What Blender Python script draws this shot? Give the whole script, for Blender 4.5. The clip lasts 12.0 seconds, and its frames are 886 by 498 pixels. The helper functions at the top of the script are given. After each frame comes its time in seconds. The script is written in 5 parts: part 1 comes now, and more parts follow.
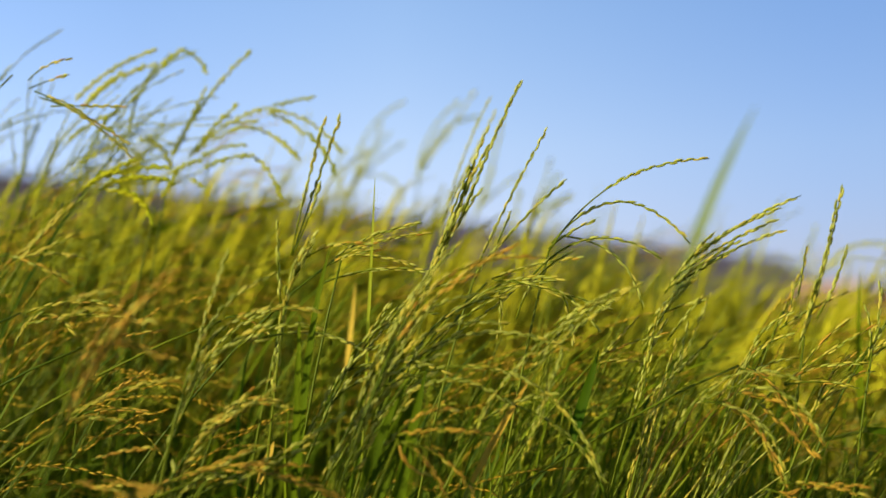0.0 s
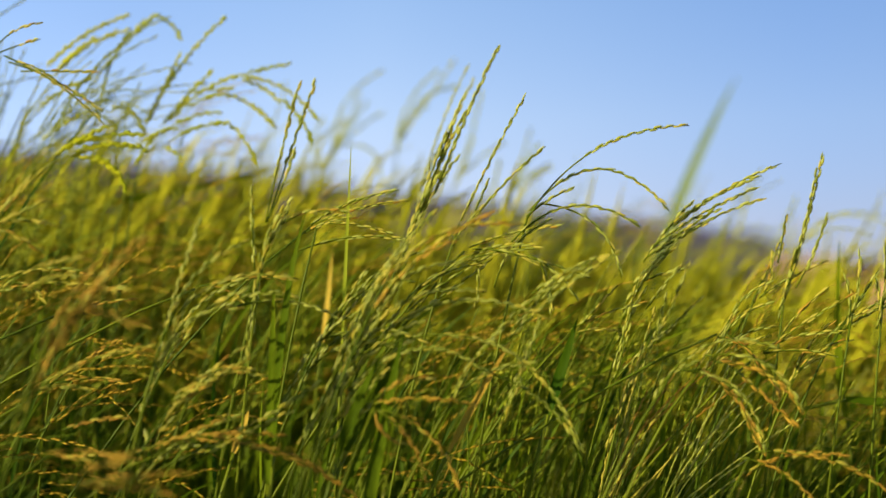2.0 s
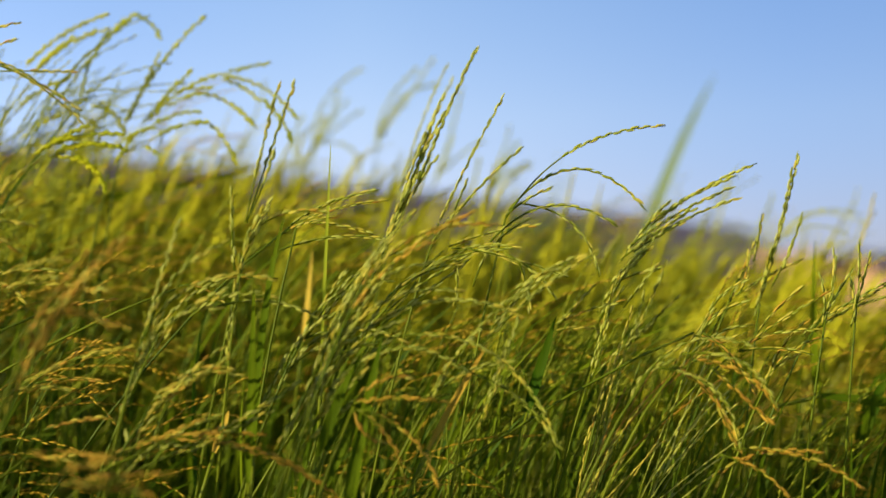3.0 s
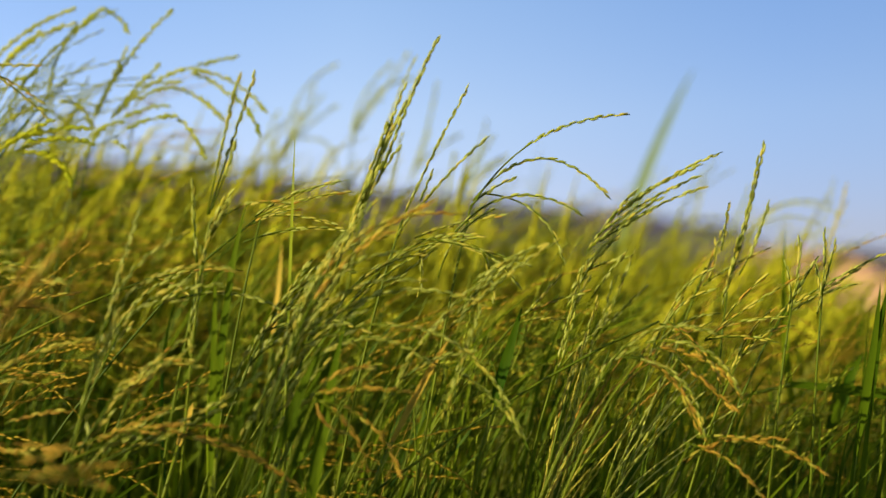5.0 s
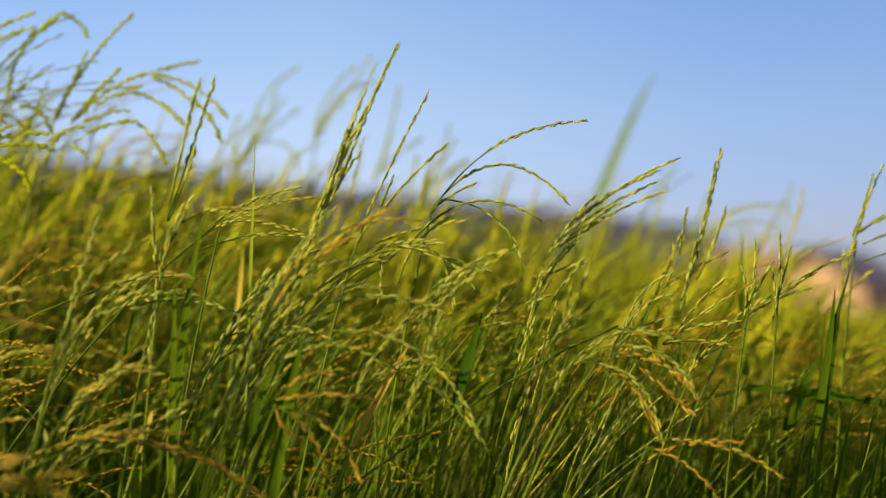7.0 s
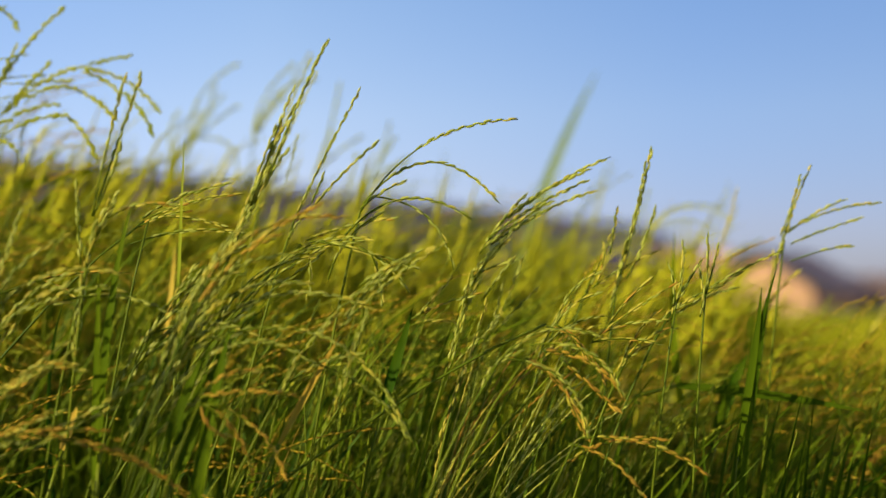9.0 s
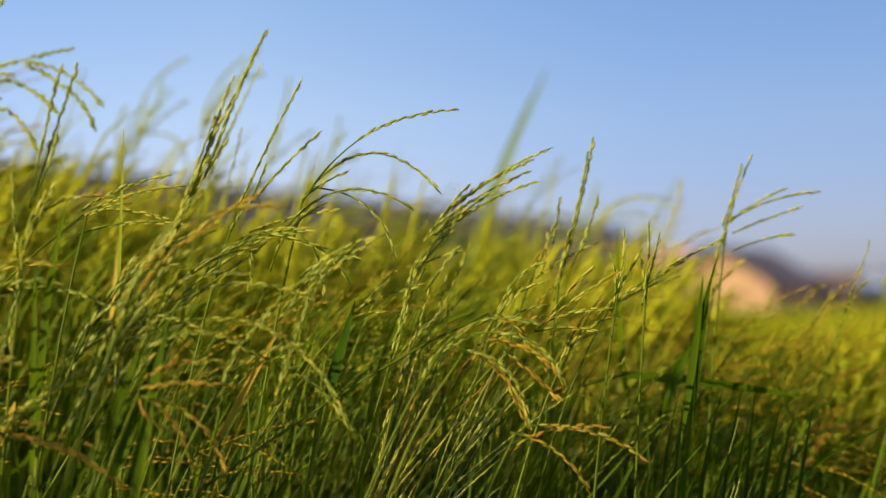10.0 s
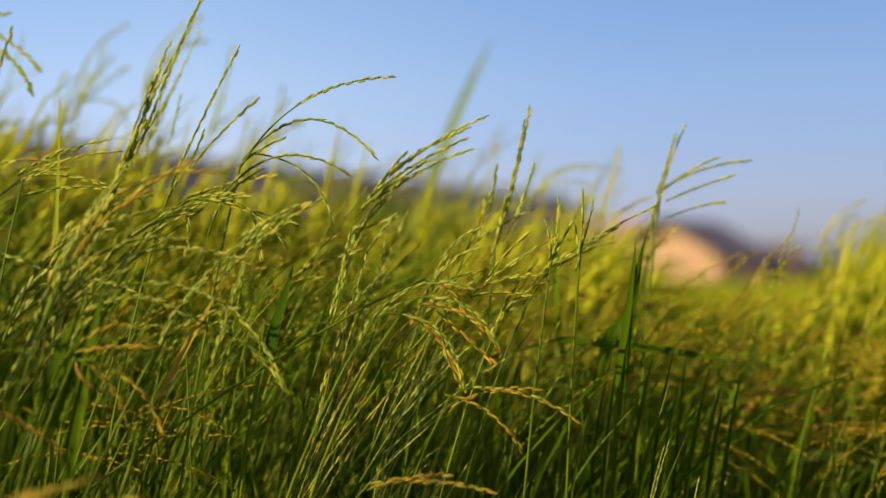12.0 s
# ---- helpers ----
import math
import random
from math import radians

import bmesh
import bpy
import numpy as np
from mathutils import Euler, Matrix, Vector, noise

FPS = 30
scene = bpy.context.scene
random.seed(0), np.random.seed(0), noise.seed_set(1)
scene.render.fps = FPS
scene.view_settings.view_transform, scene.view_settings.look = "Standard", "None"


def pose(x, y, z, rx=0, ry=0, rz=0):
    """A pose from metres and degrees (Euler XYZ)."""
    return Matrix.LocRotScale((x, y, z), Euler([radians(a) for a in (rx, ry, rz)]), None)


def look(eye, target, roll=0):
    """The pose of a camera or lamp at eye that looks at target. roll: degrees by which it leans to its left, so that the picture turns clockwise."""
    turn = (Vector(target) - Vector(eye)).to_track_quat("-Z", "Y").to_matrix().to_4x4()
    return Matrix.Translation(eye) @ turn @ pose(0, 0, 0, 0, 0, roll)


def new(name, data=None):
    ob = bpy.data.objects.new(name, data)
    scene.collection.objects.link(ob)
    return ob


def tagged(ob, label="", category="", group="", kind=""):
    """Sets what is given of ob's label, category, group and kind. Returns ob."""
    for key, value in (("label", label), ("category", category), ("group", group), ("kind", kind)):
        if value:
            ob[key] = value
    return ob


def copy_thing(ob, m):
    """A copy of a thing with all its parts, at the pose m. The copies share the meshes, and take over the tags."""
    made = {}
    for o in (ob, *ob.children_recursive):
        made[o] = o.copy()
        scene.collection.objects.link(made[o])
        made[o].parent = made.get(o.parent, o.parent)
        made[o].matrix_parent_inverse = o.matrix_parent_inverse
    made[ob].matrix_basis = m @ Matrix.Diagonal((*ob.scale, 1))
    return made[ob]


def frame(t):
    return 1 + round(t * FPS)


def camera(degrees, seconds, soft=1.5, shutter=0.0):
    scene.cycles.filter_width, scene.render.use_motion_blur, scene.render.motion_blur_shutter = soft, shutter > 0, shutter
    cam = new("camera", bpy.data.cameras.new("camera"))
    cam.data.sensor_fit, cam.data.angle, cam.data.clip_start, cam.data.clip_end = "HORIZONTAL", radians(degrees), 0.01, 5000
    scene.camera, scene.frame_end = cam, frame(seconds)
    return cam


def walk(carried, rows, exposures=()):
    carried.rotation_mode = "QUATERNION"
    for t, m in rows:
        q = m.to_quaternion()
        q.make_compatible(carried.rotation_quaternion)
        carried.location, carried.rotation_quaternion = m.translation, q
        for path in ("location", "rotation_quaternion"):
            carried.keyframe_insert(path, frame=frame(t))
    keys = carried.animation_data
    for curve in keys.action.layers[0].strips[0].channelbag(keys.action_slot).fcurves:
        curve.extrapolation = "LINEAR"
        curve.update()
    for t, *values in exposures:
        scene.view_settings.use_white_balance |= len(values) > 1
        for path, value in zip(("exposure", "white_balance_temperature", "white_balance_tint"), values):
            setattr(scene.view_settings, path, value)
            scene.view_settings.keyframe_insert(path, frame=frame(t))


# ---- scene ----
cam = camera(40.0, 12.0, soft=1.5)
cam.data.dof.use_dof = True
cam.data.dof.focus_distance = 0.88
cam.data.dof.aperture_fstop = 2.6
cam.data.dof.aperture_blades = 9
walk(cam, [
    (0.0, pose(0.0000, 0.0000, 0.9500, 93.87, -0.31, 0.00)),
    (0.5, pose(-0.0000, 0.0016, 0.9487, 93.47, -0.34, -0.23)),
    (1.0, pose(0.0022, 0.0071, 0.9448, 92.84, -0.41, -0.41)),
    (1.5, pose(0.0029, 0.0110, 0.9435, 92.80, -0.40, -0.61)),
    (2.0, pose(0.0030, 0.0105, 0.9454, 92.70, -0.31, -0.89)),
    (2.5, pose(0.0022, 0.0065, 0.9481, 92.58, -0.26, -1.32)),
    (3.0, pose(0.0043, 0.0048, 0.9489, 92.44, -0.17, -1.77)),
    (5.0, pose(0.0249, 0.0068, 0.9423, 92.44, 0.31, -2.06)),
    (5.5, pose(0.0262, 0.0052, 0.9438, 92.37, 0.24, -2.23)),
    (6.0, pose(0.0241, 0.0037, 0.9459, 92.35, 0.46, -2.69)),
    (6.5, pose(0.0242, 0.0033, 0.9464, 92.42, 0.62, -3.20)),
    (7.0, pose(0.0286, 0.0024, 0.9457, 92.46, 0.49, -3.67)),
    (9.0, pose(0.0448, 0.0013, 0.9444, 92.40, 0.25, -5.92)),
    (9.5, pose(0.0513, 0.0017, 0.9420, 92.41, 0.56, -6.84)),
    (10.0, pose(0.0593, -0.0006, 0.9377, 92.37, 0.76, -7.66)),
    (10.5, pose(0.0649, -0.0048, 0.9348, 91.91, 0.88, -8.35)),
    (11.0, pose(0.0662, -0.0096, 0.9342, 91.64, 0.83, -8.84)),
    (11.5, pose(0.0665, -0.0119, 0.9337, 91.34, 0.76, -9.42)),
    (12.0, pose(0.0680, -0.0135, 0.9332, 90.99, 0.68, -9.96)),
], exposures=[(0.0, 0.80), (12.0, 0.67)])

# ---- daylight: low warm sun from the left, clear blue sky ----
SUN_TO = Vector((-0.82, -0.47, 0.30)).normalized()
world = bpy.data.worlds.new("sky")
scene.world = world
world.use_nodes = True
wn, wl = world.node_tree.nodes, world.node_tree.links
sky = wn.new("ShaderNodeTexSky")
sky.sky_type = "NISHITA"
sky.sun_disc = False
sky.sun_elevation = math.asin(SUN_TO.z)
sky.sun_rotation = -math.atan2(SUN_TO.x, SUN_TO.y)
sky.altitude = 1500
sky.air_density, sky.dust_density, sky.ozone_density = 1.0, 2.0, 3.5
# a lavender haze that deepens towards the horizon
way = wn.new("ShaderNodeTexCoord")
up = wn.new("ShaderNodeSeparateXYZ")
wl.new(way.outputs["Generated"], up.inputs[0])
haze = wn.new("ShaderNodeValToRGB")
haze.color_ramp.elements[0].position, haze.color_ramp.elements[0].color = 0.0, (0.74, 0.63, 0.78, 1)
haze.color_ramp.elements[1].position, haze.color_ramp.elements[1].color = 0.26, (1.23, 1.12, 1.09, 1)
for at_, tone in ((0.06, (1.02, 0.775, 0.84, 1)), (0.15, (1.25, 1.01, 0.96, 1))):
    haze.color_ramp.elements.new(at_).color = tone
wl.new(up.outputs["Z"], haze.inputs[0])
hue = wn.new("ShaderNodeMix")
hue.data_type, hue.blend_type = "RGBA", "MULTIPLY"
hue.inputs["Factor"].default_value = 1.0
wl.new(sky.outputs[0], hue.inputs["A"])
wl.new(haze.outputs[0], hue.inputs["B"])
away = wn.new("ShaderNodeValToRGB")
away.color_ramp.elements[0].position, away.color_ramp.elements[0].color = 0.38, (0.94, 0.89, 0.89, 1)
away.color_ramp.elements[1].position, away.color_ramp.elements[1].color = 0.80, (0.80, 0.86, 0.95, 1)
for at_, tone in ((0.48, (1.12, 1.03, 0.97, 1)), (0.56, (1.02, 0.99, 0.99, 1)), (0.65, (0.88, 0.92, 1.00, 1))):
    away.color_ramp.elements.new(at_).color = tone
side = wn.new("ShaderNodeMapRange")
side.inputs["From Min"].default_value, side.inputs["From Max"].default_value = -1.0, 1.0
wl.new(up.outputs["X"], side.inputs["Value"])
wl.new(side.outputs[0], away.inputs[0])
deep = wn.new("ShaderNodeMix")
deep.data_type, deep.blend_type = "RGBA", "MULTIPLY"
deep.inputs["Factor"].default_value = 1.0
wl.new(hue.outputs["Result"], deep.inputs["A"])
wl.new(away.outputs[0], deep.inputs["B"])
wl.new(deep.outputs["Result"], wn["Background"].inputs["Color"])
wn["Background"].inputs["Strength"].default_value = 0.121
sun = new("sun", bpy.data.lights.new("sun", "SUN"))
sun.data.energy, sun.data.angle, sun.data.color = 5.0, radians(0.6), (1.0, 0.91, 0.64)
sun.matrix_world = look(SUN_TO * 50, (0, 0, 0))


# ---- materials ----
def shade(name, dark, light, rough=0.55, thin=0.0, scale=60.0, stretch=(1, 1, 1), bump=0.0, per_object=0.5, island=False, sheen=0.25, solid=False):
    """Two colours mixed by fine grain, broad blotches and a random share for each piece; thin: how much light passes; solid: a closed husk, which it crosses twice."""
    m = bpy.data.materials.new(name)
    m.use_nodes = True
    n, l = m.node_tree.nodes, m.node_tree.links
    p = n["Principled BSDF"]
    p.inputs["Roughness"].default_value = rough
    p.inputs["Specular IOR Level"].default_value = sheen
    co = n.new("ShaderNodeTexCoord")
    mp = n.new("ShaderNodeMapping")
    mp.inputs["Scale"].default_value = stretch
    l.new(co.outputs["Object"], mp.inputs["Vector"])
    fine, broad = n.new("ShaderNodeTexNoise"), n.new("ShaderNodeTexNoise")
    fine.inputs["Scale"].default_value, fine.inputs["Detail"].default_value = scale, 4
    broad.inputs["Scale"].default_value, broad.inputs["Detail"].default_value = scale / 9, 2
    for q in (fine, broad):
        l.new(mp.outputs[0], q.inputs["Vector"])
    if island:
        rnd = n.new("ShaderNodeNewGeometry").outputs["Random Per Island"]
    else:
        rnd = n.new("ShaderNodeObjectInfo").outputs["Random"]
    a = n.new("ShaderNodeMath")
    a.operation = "MULTIPLY_ADD"
    l.new(fine.outputs[0], a.inputs[0])
    a.inputs[1].default_value = 0.9
    l.new(broad.outputs[0], a.inputs[2])
    b = n.new("ShaderNodeMath")
    b.operation = "MULTIPLY_ADD"
    l.new(rnd, b.inputs[0])
    b.inputs[1].default_value = per_object * 1.4
    l.new(a.outputs[0], b.inputs[2])
    r = n.new("ShaderNodeMapRange")
    r.inputs["From Min"].default_value = 0.65 + per_object * 0.2
    r.inputs["From Max"].default_value = 1.25 + per_object * 1.2
    l.new(b.outputs[0], r.inputs["Value"])
    mix = n.new("ShaderNodeMix")
    mix.data_type = "RGBA"
    l.new(r.outputs[0], mix.inputs["Factor"])
    mix.inputs["A"].default_value, mix.inputs["B"].default_value = (*dark, 1), (*light, 1)
    l.new(mix.outputs["Result"], p.inputs["Base Color"])
    if bump:
        bp = n.new("ShaderNodeBump")
        bp.inputs["Strength"].default_value, bp.inputs["Distance"].default_value = bump, 0.2 / scale
        l.new(fine.outputs[0], bp.inputs["Height"])
        l.new(bp.outputs[0], p.inputs["Normal"])
    if thin:
        tr = n.new("ShaderNodeBsdfTranslucent")
        if solid:
            ga = n.new("ShaderNodeGamma")
            ga.inputs["Gamma"].default_value = 0.5
            l.new(mix.outputs["Result"], ga.inputs["Color"])
            l.new(ga.outputs[0], tr.inputs["Color"])
        else:
            l.new(mix.outputs["Result"], tr.inputs["Color"])
        ms = n.new("ShaderNodeMixShader")
        ms.inputs[0].default_value = thin
        l.new(p.outputs[0], ms.inputs[1])
        l.new(tr.outputs[0], ms.inputs[2])
        l.new(ms.outputs[0], n["Material Output"].inputs["Surface"])
    return m


LEAF = shade("rice_leaf", (0.026, 0.064, 0.0015), (0.15, 0.19, 0.004), 0.55, 0.42, 40, (3, 3, 0.4), 0.15, 0.6, False, 0.02)
# a much lighter yellow-green leaf
LEAF_BRIGHT = shade("bright_rice_leaf", (0.32, 0.36, 0.015), (0.48, 0.50, 0.04), 0.6, 0.6, 40, (3, 3, 0.4), 0.1, 0.5, False, 0.04)
LEAF_PALE = shade("pale_rice_leaf", (0.14, 0.20, 0.05), (0.25, 0.31, 0.09), 0.5, 0.5, 40, (3, 3, 0.4), 0.15, 0.6, False, 0.08)
# dark green leaf with shade low in the crop put into its colour
LEAF_SHADED = shade("shaded_dark_rice_leaf", (0.022, 0.050, 0.0015), (0.075, 0.11, 0.004), 0.55, 0.35, 40, (3, 3, 0.4), 0.15, 0.6, False, 0.0)
LEAF_DRY = shade("dry_rice_leaf", (0.52, 0.31, 0.025), (0.74, 0.53, 0.07), 0.6, 0.5, 40, (3, 3, 0.4), 0.2, 0.5, False, 0.08)
STEM = shade("rice_stem", (0.045, 0.080, 0.002), (0.19, 0.215, 0.007), 0.45, 0.3, 60, (4, 4, 0.5), 0.1, 0.6, False, 0.1)
GRAIN = {
    "green": shade("green_husk", (0.20, 0.23, 0.010), (0.60, 0.58, 0.085), 0.40, 0.42, 900, (1, 1, 0.3), 0.35, 0.7, False, 0.32, True),
    "gold": shade("golden_husk", (0.40, 0.33, 0.020), (0.70, 0.58, 0.080), 0.45, 0.45, 900, (1, 1, 0.3), 0.35, 0.5, False, 0.15, True),
    "lime": shade("pale_yellow_husk", (0.32, 0.36, 0.005), (0.62, 0.58, 0.015), 0.5, 0.62, 900, (1, 1, 0.3), 0.2, 0.4, False, 0.1, True),
    "brown": shade("brown_husk", (0.29, 0.14, 0.010), (0.62, 0.37, 0.036), 0.55, 0.3, 900, (1, 1, 0.3), 0.4, 0.7, False, 0.12, True),
}
FIELD_LEAF = shade("field_leaf", (0.085, 0.145, 0.002), (0.33, 0.37, 0.007), 0.6, 0.6, 12, (1, 1, 0.3), 0.0, 0.9, True, 0.04)
FIELD_EAR = shade("field_ear", (0.27, 0.28, 0.008), (0.60, 0.54, 0.025), 0.6, 0.45, 30, (1, 1, 1), 0.0, 0.9, True, 0.05)
# close stems and leaves: greens lowered to stand for shade under the ears
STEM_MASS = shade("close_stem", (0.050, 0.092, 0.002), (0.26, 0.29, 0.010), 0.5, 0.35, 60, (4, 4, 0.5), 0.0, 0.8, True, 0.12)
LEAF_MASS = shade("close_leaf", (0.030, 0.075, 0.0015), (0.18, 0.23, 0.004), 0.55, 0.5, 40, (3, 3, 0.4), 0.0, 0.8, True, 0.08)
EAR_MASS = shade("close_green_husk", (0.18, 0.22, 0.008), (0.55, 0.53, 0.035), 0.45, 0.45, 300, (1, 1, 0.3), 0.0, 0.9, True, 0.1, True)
RIPE_MASS = shade("close_ripe_husk", (0.36, 0.20, 0.008), (0.66, 0.43, 0.030), 0.5, 0.45, 300, (1, 1, 0.3), 0.0, 0.8, True, 0.12, True)
MUD = shade("weedy_paddy_ground", (0.045, 0.045, 0.010), (0.13, 0.14, 0.018), 0.7, 0, 3, (1, 1, 1), 0.4, 0.0)
ROOF = shade("weathered_roof_sheet", (0.115, 0.075, 0.065), (0.19, 0.125, 0.11), 0.6, 0, 1.2, (1, 1, 1), 0.1, 0.0)
TILE = shade("red_clay_tile", (0.36, 0.17, 0.12), (0.50, 0.27, 0.20), 0.7, 0, 1.5, (1, 1, 1), 0.2, 0.0)
WALL = shade("ochre_plaster", (0.33, 0.18, 0.10), (0.42, 0.24, 0.135), 0.8, 0, 1.5, (1, 1, 1), 0.2, 0.0)
BRICKWALL = shade("brown_plaster", (0.26, 0.15, 0.12), (0.36, 0.22, 0.18), 0.8, 0, 1.0, (1, 1, 1), 0.2, 0.0)
BLUE = shade("pale_blue_sheet", (0.28, 0.34, 0.46), (0.36, 0.42, 0.55), 0.5, 0, 1.0, (1, 1, 1), 0.1, 0.0)
DARKWOOD = shade("dark_wood", (0.05, 0.035, 0.03), (0.10, 0.07, 0.05), 0.7, 0, 6, (1, 1, 0.2), 0.2, 0.0)
GLASS = shade("window_glass", (0.02, 0.025, 0.03), (0.04, 0.05, 0.06), 0.08, 0, 2, (1, 1, 1), 0.0, 0.0, False, 0.5)
CROWN = shade("tree_leaf", (0.05, 0.09, 0.015), (0.14, 0.17, 0.03), 0.6, 0.25, 2, (1, 1, 1), 0.0, 0.8, True)
BARK = shade("bark", (0.09, 0.065, 0.045), (0.16, 0.12, 0.08), 0.85, 0, 12, (1, 1, 0.3), 0.5, 0.0)
# distance haze is painted into this purple-grey
HILL = shade("haze_tinted_hill", (0.22, 0.185, 0.235), (0.29, 0.245, 0.29), 0.95, 0, 0.02, (1, 1, 1), 0.0, 0.0)


# ---- mesh helpers ----
def part(name, bm, material, parent=None, label=""):
    """Link a bmesh as one mesh object under a thing or a part."""
    me = bpy.data.meshes.new(name)
    bm.to_mesh(me)
    bm.free()
    me.materials.append(material)
    for f in me.polygons:
        f.use_smooth = True
    ob = new(name, me)
    if parent:
        ob.parent = parent
    return tagged(ob, label)


def raw(name, verts, faces, material, parent=None, smooth=True):
    me = bpy.data.meshes.new(name)
    me.from_pydata(verts, [], faces)
    me.materials.append(material)
    if smooth:
        me.polygons.foreach_set("use_smooth", [True] * len(me.polygons))
    ob = new(name, me)
    if parent:
        ob.parent = parent
    return ob


def bezier(a, b, c, n):
    """n + 1 points of the bow from a to c that passes through b halfway."""
    k = b * 2 - (a + c) * 0.5
    return [a * (1 - t) ** 2 + k * 2 * t * (1 - t) + c * t * t for t in (i / n for i in range(n + 1))]


def hermite(a, ta, b, tb, n):
    out = []
    for i in range(n + 1):
        t = i / n
        t2, t3 = t * t, t * t * t
        out.append(a * (2 * t3 - 3 * t2 + 1) + ta * (t3 - 2 * t2 + t) + b * (3 * t2 - 2 * t3) + tb * (t3 - t2))
    return out


def side_of(d):
    s = d.cross(Vector((0.13, 1, 0.07)))
    return s.normalized() if s.length > 1e-6 else Vector((1, 0, 0))


def tube(bm, pts, r0, r1, sides=5):
    rings, n = [], len(pts)
    for i, p in enumerate(pts):
        d = (pts[min(i + 1, n - 1)] - pts[max(i - 1, 0)]).normalized()
        s = side_of(d)
        u = d.cross(s)
        r = r0 + (r1 - r0) * i / (n - 1)
        rings.append([bm.verts.new(p + (s * math.cos(a) + u * math.sin(a)) * r) for a in (math.tau * k / sides for k in range(sides))])
    for a, b in zip(rings, rings[1:]):
        for k in range(sides):
            bm.faces.new((a[k], a[(k + 1) % sides], b[(k + 1) % sides], b[k]))
    bm.faces.new(rings[-1])
    bm.faces.new(rings[0][::-1])


def strip(bm, pts, width, facing, fold=0.35, twist=0.0):
    """A leaf blade: folded along its midrib, widest in its lower half, drawn out to a point."""
    n, rows = len(pts), []
    for i, p in enumerate(pts):
        d = (pts[min(i + 1, n - 1)] - pts[max(i - 1, 0)]).normalized()
        s = facing.cross(d)
        s = s.normalized() if s.length > 1e-6 else Vector((1, 0, 0))
        s = Matrix.Rotation(twist * i / n, 3, d) @ s
        up = d.cross(s)
        t = i / (n - 1)
        w = width * 0.5 * min(1.0, 0.55 + 1.6 * t) * (1 - t ** 2.6) + 0.0002
        rows.append((bm.verts.new(p - s * w + up * w * fold), bm.verts.new(p), bm.verts.new(p + s * w + up * w * fold)))
    for a, b in zip(rows, rows[1:]):
        bm.faces.new((a[0], a[1], b[1], b[0]))
        bm.faces.new((a[1], a[2], b[2], b[1]))


def spindle(bm, m, length, width, sides, rings):
    """A husk along z: plump below the middle, flattened, pointed at the tip."""
    vs = []
    lo = bm.verts.new(m @ Vector((0, 0, 0)))
    hi = bm.verts.new(m @ Vector((0, width * 0.05, length)))
    for t in rings:
        w = width * 0.5 * (math.sin(math.pi * t ** 0.8) ** 0.75)
        vs.append([bm.verts.new(m @ Vector((w * math.cos(a) * (1.0 + 0.1 * (k % 2)), 0.72 * w * math.sin(a), length * t))) for k, a in enumerate(math.tau * k / sides for k in range(sides))])
    for k in range(sides):
        q = (k + 1) % sides
        bm.faces.new((lo, vs[0][q], vs[0][k]))
        bm.faces.new((hi, vs[-1][k], vs[-1][q]))
        for a, b in zip(vs, vs[1:]):
            bm.faces.new((a[k], a[q], b[q], b[k]))


def along(d):
    """The turn that lays z along d."""
    return d.to_track_quat("Z", "Y").to_matrix().to_4x4()


# ---- one husk of each colour and size, shared by all the counted grains ----
HUSK = {}
for tint in GRAIN:
    for k in range(3):
        bm = bmesh.new()
        spindle(bm, Matrix.Identity(4), (0.0088, 0.0095, 0.0080)[k], (0.0026, 0.0024, 0.0028)[k] * (0.9 if tint == "brown" else 1), 6, (0.12, 0.34, 0.6, 0.85))
        me = bpy.data.meshes.new("grain")
        bm.to_mesh(me)
        bm.free()
        me.materials.append(GRAIN[tint])
        for f in me.polygons:
            f.use_smooth = True
        HUSK[tint, k] = me

rng = random.Random(7)


